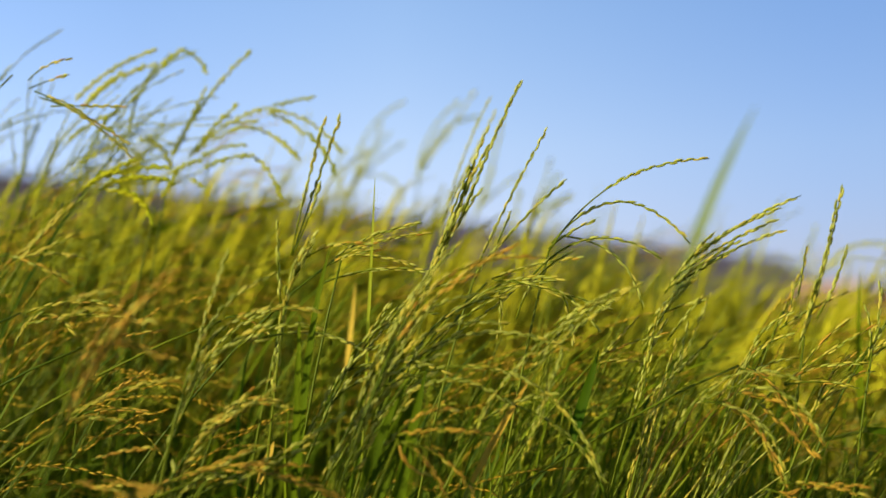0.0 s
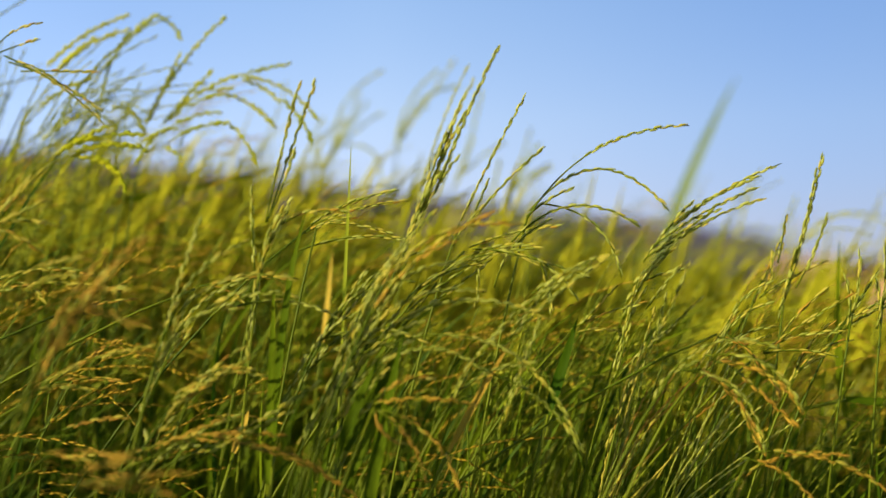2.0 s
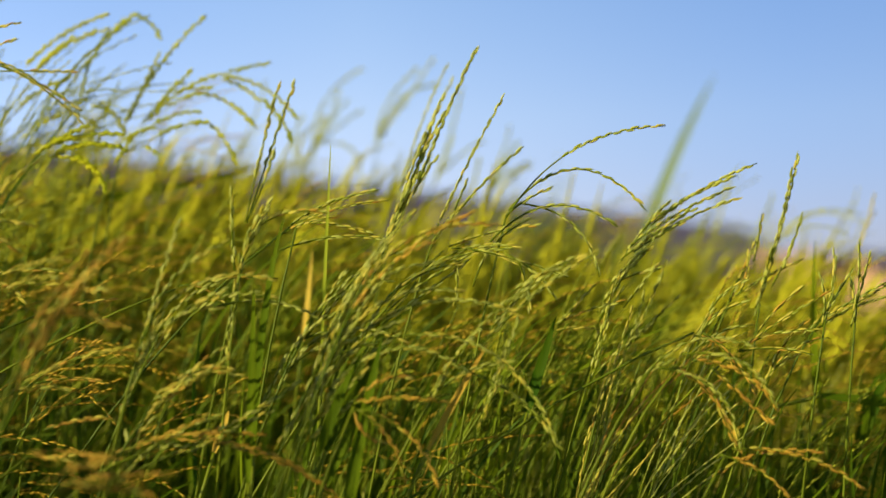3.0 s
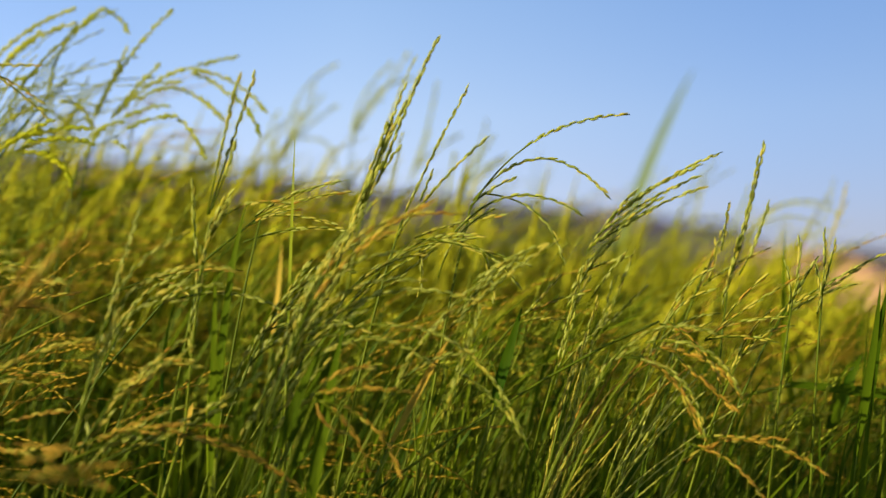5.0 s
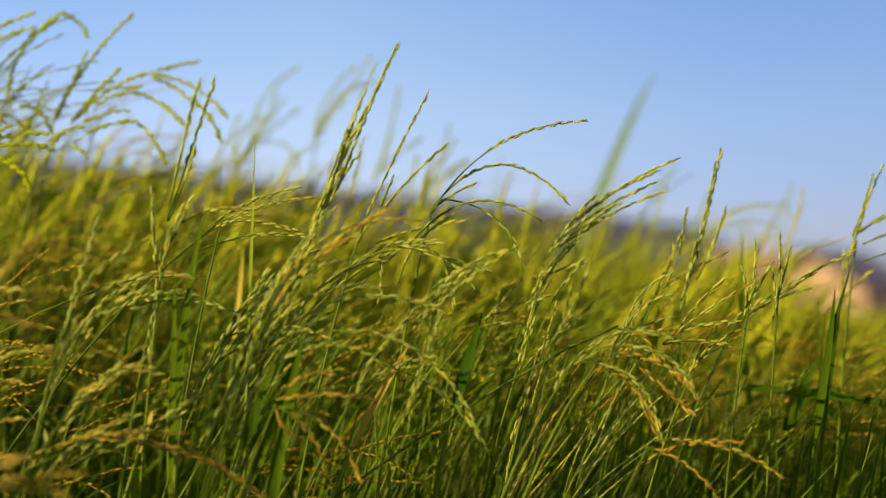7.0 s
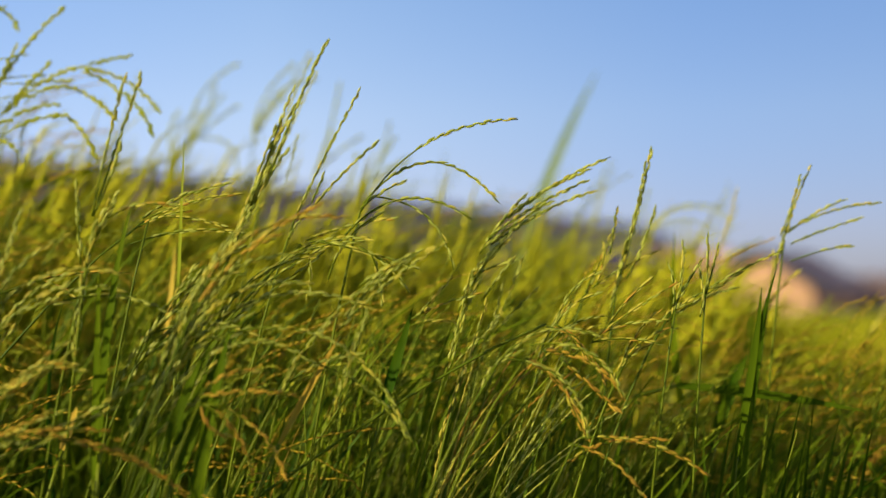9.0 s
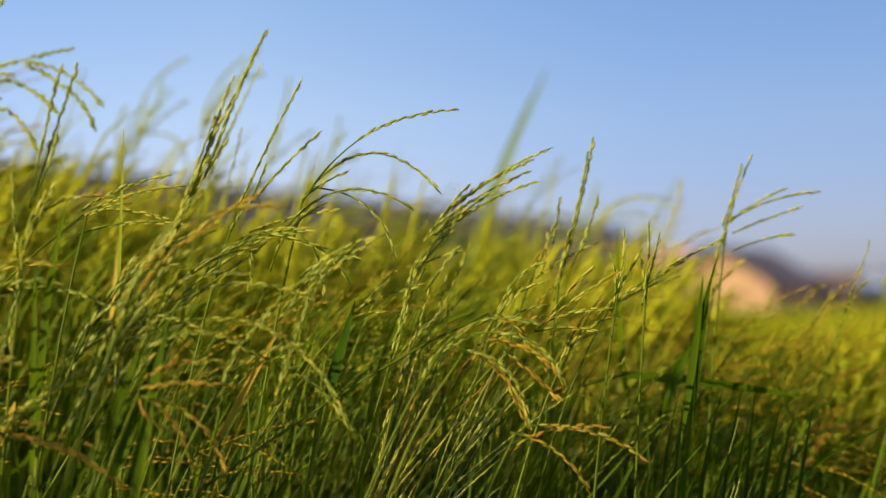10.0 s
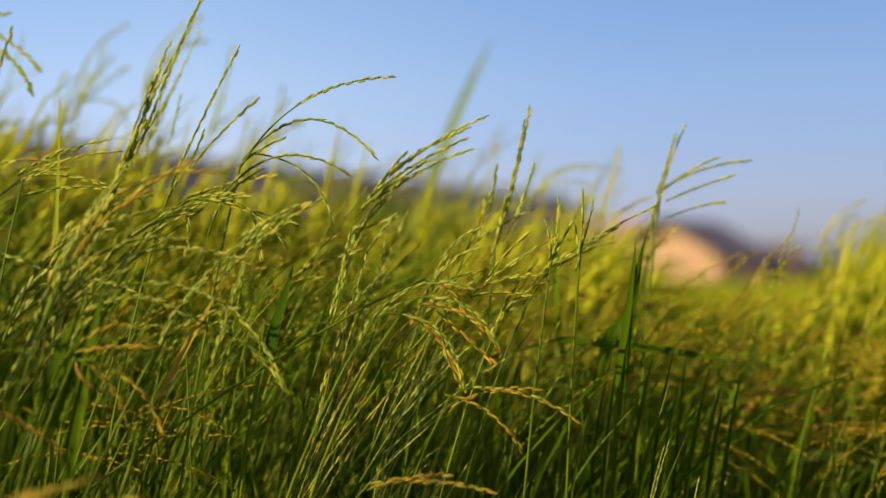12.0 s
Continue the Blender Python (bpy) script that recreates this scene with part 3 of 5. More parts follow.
ear_stalk('ripening rice stalk with a golden ear', (-0.721, 0.964), (-0.344, 0.958, 1.152), 48, 'gold', [
    (0.018, 0.000, -0.013, 0.100, -0.010, -0.068, 0.005, 0.10),
    (0.022, 0.000, -0.018, 0.098, -0.010, -0.058, 0.004, 0.20),
    (0.031, 0.000, -0.025, 0.097, -0.011, -0.027, 0.000, 0.35),
    (0.013, -0.000, -0.004, 0.051, -0.012, 0.011, 0.002, 0.30),
    (0.013, 0.000, -0.011, 0.049, -0.011, -0.002, 0.002, 0.30),
    (0.027, -0.000, -0.018, 0.065, -0.010, -0.037, 0.003, 0.10),
], 0)
ear_stalk('ripening rice stalk with a golden ear', (-0.506, 0.838), (-0.289, 0.834, 0.961), 74, 'gold', [
    (0.004, -0.000, 0.000, 0.072, -0.002, 0.004, 0.006, 0.00),
    (0.004, 0.000, -0.008, 0.088, -0.002, -0.007, 0.006, 0.00),
    (-0.004, 0.001, -0.023, 0.038, -0.000, -0.015, 0.018, 0.00),
], 0)
ear_stalk('rice stalk bent by wind with a full green ear', (-0.189, 0.813), (0.031, 0.807, 0.900), 33, 'green', [
    (0.027, -0.002, 0.024, 0.099, -0.015, 0.082, 0.004, 0.00),
    (0.031, -0.002, 0.032, 0.077, -0.014, 0.073, 0.003, 0.00),
    (0.038, -0.003, 0.045, 0.071, -0.013, 0.072, 0.002, 0.00),
    (0.042, -0.004, 0.054, 0.088, -0.014, 0.079, 0.002, 0.05),
    (0.004, -0.001, 0.009, 0.045, -0.012, 0.054, 0.002, 0.10),
    (-0.000, -0.000, 0.004, 0.029, -0.010, 0.037, 0.001, 0.00),
    (0.021, 0.001, -0.037, 0.047, -0.011, 0.039, -0.001, 0.00),
    (0.025, 0.000, -0.026, 0.041, -0.010, 0.024, 0.000, 0.00),
    (-0.007, 0.001, -0.013, 0.014, -0.009, 0.021, 0.001, 0.00),
    (-0.011, 0.001, -0.020, 0.003, -0.009, 0.010, 0.001, 0.00),
    (0.013, -0.001, 0.003, 0.074, -0.008, -0.047, 0.008, 0.25),
    (-0.004, 0.001, -0.009, 0.042, -0.010, 0.010, 0.004, 0.10),
], 0)
ear_stalk('ripening rice stalk with a golden ear', (0.056, 0.883), (0.149, 0.879, 0.891), 17, 'gold', [
    (-0.004, 0.001, -0.016, 0.019, -0.003, 0.055, -0.001, 0.00),
    (-0.016, 0.002, -0.048, 0.002, -0.000, 0.008, 0.000, 0.00),
], 0)
ear_stalk('rice stalk with a thin nodding yellow-green ear', (-0.012, 0.816), (0.165, 0.809, 0.901), 36, 'green', [
    (0.004, -0.000, 0.004, 0.060, -0.002, -0.049, 0.017, 0.15),
    (0.022, -0.002, 0.013, 0.085, -0.004, -0.024, 0.015, 0.15),
    (-0.004, 0.000, -0.004, 0.071, -0.005, 0.018, 0.015, 0.15),
    (-0.011, 0.002, -0.018, 0.018, -0.002, 0.009, 0.006, 0.00),
], 0)
ear_stalk('dry rice stalk with a drooping brown ear', (0.040, 0.820), (0.185, 0.813, 0.905), 40, 'brown', [
    (0.000, 0.000, 0.000, 0.042, -0.000, -0.055, 0.008, 0.00),
    (0.011, -0.001, 0.005, 0.067, -0.003, -0.028, 0.009, 0.00),
    (0.023, -0.001, -0.000, 0.062, -0.002, -0.036, 0.001, 0.00),
], 0, husk_=1.05)
ear_stalk('rice stalk with a thin nodding yellow-green ear', (-0.036, 0.887), (0.076, 0.877, 1.008), 14, 'green', [
    (0.000, 0.000, 0.000, 0.112, -0.021, 0.065, 0.018, 0.42),
    (0.002, -0.000, 0.006, 0.099, -0.017, 0.005, 0.030, 0.20),
    (0.000, -0.000, 0.002, 0.033, -0.006, 0.022, 0.002, 0.20),
    (-0.012, 0.002, -0.018, 0.079, -0.014, -0.006, 0.021, 0.10),
    (0.010, -0.002, 0.011, 0.066, -0.011, -0.042, 0.015, 0.30),
    (-0.023, 0.005, -0.049, 0.018, -0.003, -0.000, 0.008, 0.20),
], 0)
ear_stalk('slender green rice stalk with an upright ear', (-0.086, 0.924), (0.029, 0.916, 1.007), 20, 'green', [
    (0.001, -0.000, 0.002, 0.048, -0.010, 0.095, 0.001, 0.00),
    (0.014, -0.003, 0.008, 0.063, -0.012, 0.057, 0.002, 0.00),
    (0.012, -0.002, 0.010, 0.022, -0.004, 0.034, 0.000, 0.00),
    (-0.005, 0.001, -0.017, 0.016, -0.003, 0.010, 0.002, 0.00),
], 0)
ear_stalk('slender green rice stalk with an upright ear', (-0.130, 1.084), (-0.003, 1.074, 1.036), 13, 'green', [
    (-0.002, 0.001, -0.010, 0.044, -0.010, 0.121, 0.005, 0.00),
    (0.005, -0.001, 0.014, 0.049, -0.011, 0.109, 0.001, 0.00),
    (-0.002, 0.000, 0.005, 0.034, -0.007, 0.078, 0.001, 0.00),
    (0.019, -0.004, 0.005, 0.031, -0.006, 0.054, -0.001, 0.20),
], 0)
ear_stalk('rice stalk with a thin nodding yellow-green ear', (-0.185, 0.866), (0.012, 0.854, 0.962), 41, 'green', [
    (-0.008, 0.001, -0.002, 0.066, -0.012, 0.023, 0.007, 0.05),
    (0.004, -0.001, 0.006, 0.070, -0.013, 0.025, 0.008, 0.05),
    (0.035, -0.007, 0.023, 0.104, -0.018, 0.003, 0.002, 0.10),
    (0.062, -0.011, 0.019, 0.096, -0.017, -0.013, 0.004, 0.10),
    (0.070, -0.012, 0.015, 0.078, -0.013, -0.021, 0.002, 0.10),
    (-0.023, 0.004, -0.015, 0.031, -0.006, 0.013, 0.006, 0.00),
    (0.027, -0.005, 0.015, 0.026, -0.004, -0.016, -0.002, 0.10),
], 3)
ear_stalk('rice stalk bent by wind with a full green ear', (0.026, 0.943), (0.164, 0.937, 0.949), 22, 'green', [
    (0.028, -0.006, 0.058, 0.104, -0.029, 0.104, 0.004, 0.03),
    (0.022, -0.005, 0.055, 0.090, -0.026, 0.095, 0.004, 0.05),
    (0.013, -0.003, 0.043, 0.086, -0.026, 0.086, 0.003, 0.05),
    (0.025, -0.005, 0.045, 0.091, -0.026, 0.078, 0.003, 0.05),
    (0.008, -0.002, 0.034, 0.060, -0.021, 0.071, 0.002, 0.05),
    (0.006, -0.002, 0.031, 0.040, -0.018, 0.076, 0.001, 0.00),
    (0.015, -0.003, 0.038, 0.051, -0.019, 0.060, 0.001, 0.00),
    (-0.002, -0.000, 0.013, 0.038, -0.017, 0.056, 0.001, 0.00),
    (-0.007, 0.001, 0.000, 0.027, -0.015, 0.042, 0.001, 0.00),
    (-0.010, 0.002, -0.013, 0.014, -0.013, 0.031, 0.001, 0.00),
    (0.008, -0.001, -0.005, 0.031, -0.015, 0.028, 0.001, 0.10),
    (-0.014, 0.003, -0.031, 0.007, -0.011, 0.013, 0.001, 0.00),
    (0.000, -0.000, 0.013, 0.034, -0.016, 0.025, 0.002, 0.10),
], 0, husk_=1.0)
ear_stalk('slender green rice stalk with an upright ear', (0.230, 0.945), (0.278, 0.939, 0.948), 8, 'green', [
    (0.001, -0.000, 0.004, 0.026, -0.017, 0.114, -0.002, 0.00),
    (0.004, -0.001, 0.018, 0.022, -0.016, 0.104, -0.001, 0.00),
    (-0.003, 0.001, -0.004, 0.013, -0.014, 0.062, -0.001, 0.00),
    (-0.004, 0.001, -0.013, 0.007, -0.012, 0.043, -0.001, 0.00),
    (-0.004, -0.000, 0.032, -0.001, -0.012, 0.068, -0.001, 0.10),
    (0.009, -0.002, 0.013, 0.029, -0.016, 0.068, -0.001, 0.15),
], 0, husk_=1.0)
ear_stalk('ripening rice stalk with a golden ear', (0.121, 0.951), (0.262, 0.941, 0.967), 24, 'gold', [
    (-0.006, 0.001, -0.018, 0.015, -0.003, 0.032, -0.001, 0.00),
    (-0.002, 0.001, -0.014, 0.049, -0.008, 0.015, 0.002, 0.00),
    (0.002, -0.000, -0.010, 0.007, -0.002, 0.024, -0.002, 0.00),
], 0)
ear_stalk('slender green rice stalk with an upright ear', (0.378, 0.966), (0.425, 0.961, 0.992), 9, 'green', [
    (0.000, -0.000, 0.003, 0.018, -0.015, 0.060, 0.001, 0.00),
    (-0.003, 0.000, 0.003, 0.010, -0.013, 0.053, 0.001, 0.00),
    (0.003, -0.001, 0.006, 0.044, -0.018, 0.032, 0.002, 0.00),
    (0.003, -0.001, 0.008, 0.072, -0.022, 0.029, 0.005, 0.10),
    (0.005, -0.001, -0.003, 0.057, -0.019, 0.017, 0.001, 0.00),
    (0.005, -0.000, -0.017, 0.050, -0.017, -0.005, 0.002, 0.45),
    (-0.003, 0.001, -0.011, 0.001, -0.010, 0.011, 0.001, 0.00),
    (-0.007, 0.002, -0.025, -0.003, -0.010, -0.001, 0.001, 0.00),
], 0)
ear_stalk('rice stalk with a thin nodding yellow-green ear', (0.225, 1.276), (0.385, 1.266, 0.996), 31, 'green', [
    (0.000, 0.000, 0.000, 0.091, -0.017, 0.044, 0.024, 0.10),
    (0.002, -0.000, 0.002, 0.095, -0.017, 0.034, 0.026, 0.20),
    (-0.002, 0.000, 0.006, 0.078, -0.015, 0.022, 0.017, 0.10),
], 0)
ear_stalk('rice stalk bent by wind with a full green ear', (0.182, 0.917), (0.316, 0.905, 0.940), 35, 'green', [
    (-0.006, 0.001, -0.008, 0.080, -0.015, 0.041, 0.003, 0.05),
    (0.011, -0.002, -0.000, 0.050, -0.010, 0.025, 0.000, 0.00),
    (-0.006, 0.001, -0.013, 0.048, -0.008, 0.013, 0.004, 0.10),
    (-0.015, 0.003, -0.017, 0.015, -0.003, 0.006, 0.003, 0.00),
], 0)
ear_stalk('tall rice stalk with arching yellow ear branches', (-0.310, 1.111), (-0.253, 1.105, 1.080), 10, 'lime', [
    (0.004, -0.001, 0.026, 0.077, -0.019, 0.121, 0.005, 0.00),
    (0.005, -0.002, 0.030, 0.038, -0.016, 0.092, -0.002, 0.00),
    (0.020, -0.002, 0.026, 0.067, -0.016, 0.074, 0.003, 0.00),
    (0.026, -0.002, 0.031, 0.089, -0.017, 0.070, 0.006, 0.00),
    (0.086, -0.007, 0.072, 0.161, -0.018, 0.030, 0.010, 0.00),
    (0.085, -0.007, 0.070, 0.136, -0.020, 0.080, 0.002, 0.20),
    (0.091, -0.007, 0.068, 0.128, -0.018, 0.044, 0.004, 0.00),
    (0.041, -0.003, 0.039, 0.084, -0.016, 0.052, 0.005, 0.10),
    (0.080, -0.006, 0.054, 0.123, -0.017, 0.023, 0.004, 0.00),
    (0.045, -0.004, 0.057, 0.085, -0.016, 0.058, 0.001, 0.20),
    (0.026, -0.002, 0.024, 0.076, -0.015, 0.037, 0.004, 0.10),
], 0)
ear_stalk('tall rice stalk with arching yellow ear branches', (-0.336, 1.083), (-0.256, 1.078, 1.059), 14, 'lime', [
    (0.032, -0.003, 0.027, 0.086, -0.016, 0.044, 0.005, 0.20),
    (0.084, -0.006, 0.048, 0.114, -0.015, 0.006, 0.004, 0.00),
    (0.028, -0.002, 0.025, 0.049, -0.013, 0.011, 0.002, 0.10),
    (0.148, -0.008, 0.053, 0.161, -0.018, 0.025, 0.002, 0.00),
    (0.133, -0.008, 0.067, 0.155, -0.018, 0.040, 0.002, 0.00),
    (0.009, -0.001, 0.025, 0.045, -0.014, 0.040, 0.003, 0.10),
    (0.005, -0.001, 0.008, 0.025, -0.013, 0.035, 0.001, 0.00),
], 0)
ear_stalk('tall rice stalk with arching yellow ear branches', (-0.344, 1.121), (-0.299, 1.116, 1.088), 8, 'lime', [
    (0.008, -0.002, 0.041, 0.037, -0.017, 0.103, 0.005, 0.00),
    (0.028, -0.005, 0.097, 0.060, -0.018, 0.118, 0.003, 0.00),
    (0.053, -0.007, 0.121, 0.082, -0.018, 0.095, 0.005, 0.00),
    (0.039, -0.006, 0.102, 0.057, -0.018, 0.112, 0.002, 0.00),
    (0.015, -0.002, 0.037, 0.051, -0.013, 0.009, 0.008, 0.00),
    (-0.003, -0.001, 0.029, 0.027, -0.012, 0.012, 0.005, 0.00),
    (0.023, -0.003, 0.037, 0.047, -0.013, 0.016, 0.005, 0.00),
], 0)
ear_stalk('tall rice stalk with arching yellow ear branches', (-0.513, 1.103), (-0.356, 1.098, 1.122), 26, 'lime', [
    (0.020, -0.002, 0.035, 0.096, -0.018, 0.079, 0.007, 0.00),
    (0.026, -0.002, 0.028, 0.100, -0.017, 0.067, 0.006, 0.00),
    (0.028, -0.002, 0.030, 0.068, -0.016, 0.060, 0.002, 0.00),
    (0.010, -0.000, -0.005, 0.064, -0.014, 0.023, 0.003, 0.10),
    (0.015, 0.001, -0.030, 0.060, -0.013, -0.007, 0.003, 0.00),
], 0)
ear_stalk('tall rice stalk with arching yellow ear branches', (-0.587, 1.019), (-0.317, 1.013, 1.056), 40, 'lime', [
    (0.019, -0.001, 0.016, 0.090, -0.014, 0.028, 0.005, 0.10),
    (0.037, -0.002, 0.017, 0.097, -0.014, 0.014, 0.004, 0.00),
    (0.032, -0.002, 0.012, 0.090, -0.014, 0.018, 0.004, 0.00),
    (0.019, -0.001, 0.013, 0.063, -0.014, 0.035, 0.003, 0.10),
    (0.014, -0.001, 0.009, 0.054, -0.013, 0.024, 0.004, 0.00),
    (0.028, -0.002, 0.011, 0.072, -0.012, -0.006, 0.005, 0.00),
    (0.047, -0.002, 0.011, 0.077, -0.012, -0.020, 0.006, 0.00),
], 0)
ear_stalk('tall rice stalk with arching yellow ear branches', (-0.170, 1.511), (-0.110, 1.502, 1.141), 7, 'lime', [
    (0.000, 0.000, -0.003, 0.060, -0.006, 0.093, 0.017, 0.00),
    (-0.003, 0.001, -0.021, 0.045, -0.004, 0.056, 0.005, 0.00),
    (-0.010, 0.001, -0.028, -0.011, -0.001, 0.035, -0.014, 0.00),
    (0.003, -0.000, 0.000, 0.059, 0.001, -0.048, 0.024, 0.10),
], 0)
ear_stalk('tall rice stalk with arching yellow ear branches', (-0.111, 1.489), (-0.029, 1.480, 1.146), 10, 'lime', [
    (-0.003, 0.000, -0.007, 0.048, -0.005, 0.086, 0.012, 0.00),
    (0.000, 0.000, 0.000, 0.068, -0.006, 0.100, -0.001, 0.00),
    (0.000, 0.001, -0.014, 0.034, -0.003, 0.041, 0.012, 0.00),
    (0.007, -0.000, 0.000, 0.075, -0.005, 0.066, 0.021, 0.10),
], 0)
ear_stalk('tall rice stalk with arching yellow ear branches', (0.008, 1.466), (0.107, 1.460, 1.076), 22, 'lime', [
    (-0.007, 0.000, -0.007, 0.032, -0.004, 0.064, 0.002, 0.00),
    (-0.013, 0.001, -0.020, 0.047, -0.003, 0.034, 0.012, 0.00),
    (-0.027, 0.002, -0.034, -0.014, -0.002, 0.047, 0.001, 0.00),
], 0)
ear_stalk('ripening rice stalk with a golden ear', (0.572, 1.207), (0.695, 1.196, 0.969), 23, 'gold', [
    (-0.003, 0.001, -0.006, 0.042, -0.008, 0.033, 0.009, 0.00),
    (0.012, -0.002, -0.018, 0.068, -0.012, 0.014, 0.011, 0.00),
    (-0.012, 0.003, -0.024, 0.024, -0.005, 0.018, 0.006, 0.00),
], 0)
ear_stalk('ripening rice stalk with a golden ear', (0.430, 1.191), (0.447, 1.188, 1.000), 5, 'gold', [
    (-0.005, 0.001, -0.017, 0.018, -0.004, 0.057, 0.000, 0.00),
    (-0.002, 0.001, -0.012, 0.019, -0.004, 0.040, -0.000, 0.00),
], 0)
ear_stalk('slender green rice stalk with an upright ear', (0.299, 0.877), (0.330, 0.875, 0.948), 6, 'green', [
    (0.000, 0.000, 0.000, 0.002, -0.001, 0.045, 0.000, 0.00),
    (-0.001, 0.000, -0.004, 0.010, -0.002, 0.036, -0.002, 0.00),
    (-0.004, 0.001, -0.017, -0.005, 0.001, 0.021, 0.002, 0.00),
], 0)
ear_stalk('ripening rice stalk with a golden ear', (0.368, 1.024), (0.434, 1.019, 0.945), 10, 'gold', [
    (0.000, 0.000, 0.000, 0.017, -0.004, 0.062, 0.002, 0.00),
    (-0.002, 0.000, -0.010, 0.004, -0.001, 0.040, 0.000, 0.00),
    (-0.004, 0.001, -0.015, 0.028, -0.005, 0.025, 0.004, 0.00),
    (-0.007, 0.002, -0.025, 0.011, -0.002, 0.010, 0.002, 0.00),
], 0)
ear_stalk('slender green rice stalk with an upright ear', (0.242, 0.873), (0.306, 0.869, 0.942), 10, 'green', [
    (0.000, 0.000, 0.000, 0.005, -0.002, 0.046, -0.001, 0.00),
    (-0.001, 0.000, -0.002, 0.018, -0.004, 0.031, -0.001, 0.00),
    (-0.003, 0.001, -0.011, -0.006, 0.001, 0.030, 0.003, 0.00),
], 0)
ear_stalk('rice stalk bent by wind with a full green ear', (0.111, 0.902), (0.221, 0.894, 0.924), 24, 'green', [
    (0.000, 0.000, 0.000, 0.034, -0.007, 0.042, 0.006, 0.00),
    (-0.002, 0.000, -0.004, 0.034, -0.006, 0.025, 0.006, 0.00),
    (-0.009, 0.002, -0.017, 0.038, -0.007, 0.008, 0.007, 0.05),
    (-0.013, 0.003, -0.025, 0.009, -0.002, 0.021, 0.001, 0.00),
], 0)
ear_stalk('rice stalk with a thin nodding yellow-green ear', (0.137, 0.894), (0.271, 0.886, 0.898), 27, 'gold', [
    (-0.002, 0.000, -0.004, 0.026, -0.005, 0.038, 0.004, 0.00),
    (0.000, 0.000, 0.000, 0.040, -0.007, 0.025, 0.007, 0.10),
    (-0.009, 0.002, -0.017, 0.021, -0.004, 0.013, 0.006, 0.00),
], 0)
ear_stalk('ripening rice stalk with a golden ear', (0.286, 1.157), (0.518, 1.147, 0.782), 30, 'gold', [
    (-0.000, 0.000, -0.003, 0.024, -0.006, 0.052, 0.003, 0.00),
    (-0.014, 0.003, -0.034, 0.031, -0.006, 0.022, -0.000, 0.00),
    (-0.020, 0.004, -0.045, 0.008, -0.001, 0.006, -0.001, 0.00),
    (0.003, -0.000, -0.000, 0.048, -0.010, 0.050, 0.001, 0.00),
], 0)
ear_stalk('dry rice stalk with a drooping brown ear', (0.408, 1.034), (0.532, 1.024, 0.812), 34, 'brown', [
    (-0.005, 0.001, -0.005, 0.066, -0.013, 0.068, 0.003, 0.00),
    (0.000, 0.000, 0.000, 0.065, -0.011, -0.016, 0.013, 0.10),
    (-0.010, 0.002, -0.015, 0.040, -0.007, 0.010, 0.011, 0.00),
    (-0.020, 0.004, -0.035, 0.008, -0.001, 0.005, 0.002, 0.00),
], 0)
ear_stalk('dry rice stalk with a drooping brown ear', (0.443, 1.082), (0.620, 1.070, 0.785), 42, 'brown', [
    (0.000, 0.000, 0.000, 0.064, -0.012, 0.026, 0.007, 0.00),
    (-0.005, 0.001, -0.008, 0.048, -0.008, -0.019, 0.011, 0.00),
    (0.005, -0.001, 0.003, 0.069, -0.013, 0.056, 0.020, 0.10),
    (-0.016, 0.003, -0.019, 0.037, -0.006, -0.009, 0.006, 0.00),
], 0)
ear_stalk('rice stalk with a thin nodding yellow-green ear', (0.305, 1.125), (0.559, 1.110, 0.724), 64, 'green', [
    (-0.038, 0.007, -0.016, 0.128, -0.023, 0.004, 0.028, 0.15),
    (0.012, -0.001, 0.006, 0.115, -0.020, 0.026, 0.004, 0.10),
    (0.006, -0.001, 0.006, 0.146, -0.026, 0.009, 0.019, 0.20),
], 0)
ear_stalk('dry rice stalk with a drooping brown ear', (0.079, 0.823), (0.218, 0.815, 0.847), 30, 'brown', [
    (-0.004, 0.001, 0.000, 0.048, -0.008, -0.040, 0.008, 0.10),
    (0.004, -0.001, 0.004, 0.088, -0.015, -0.021, 0.009, 0.10),
    (-0.016, 0.003, -0.023, 0.061, -0.011, 0.003, 0.010, 0.10),
    (-0.007, 0.001, 0.039, 0.008, -0.001, 0.004, -0.001, 0.00),
], 0)
ear_stalk('ripening rice stalk with a golden ear', (0.442, 1.124), (0.612, 1.112, 0.789), 31, 'gold', [
    (-0.003, 0.001, -0.006, 0.055, -0.010, 0.038, 0.007, 0.00),
    (0.000, 0.000, 0.000, 0.022, -0.005, 0.050, -0.004, 0.00),
    (-0.011, 0.002, -0.022, 0.044, -0.007, -0.023, 0.011, 0.00),
], 0)
ear_stalk('ripening rice stalk with a golden ear', (0.549, 1.063), (0.656, 1.052, 0.863), 14, 'gold', [
    (-0.003, 0.001, -0.011, 0.029, -0.006, 0.053, 0.000, 0.00),
    (0.000, 0.000, 0.000, 0.011, -0.003, 0.064, -0.003, 0.00),
    (-0.014, 0.003, -0.043, 0.034, -0.006, -0.011, 0.006, 0.00),
], 0)
ear_stalk('dry rice stalk with a drooping brown ear', (0.363, 1.059), (0.507, 1.049, 0.789), 27, 'brown', [
    (-0.003, 0.001, -0.005, 0.038, -0.007, 0.005, 0.015, 0.00),
    (0.000, 0.000, 0.000, 0.054, -0.010, 0.031, 0.011, 0.00),
    (-0.008, 0.002, -0.016, 0.033, -0.005, -0.047, 0.008, 0.10),
], 0)
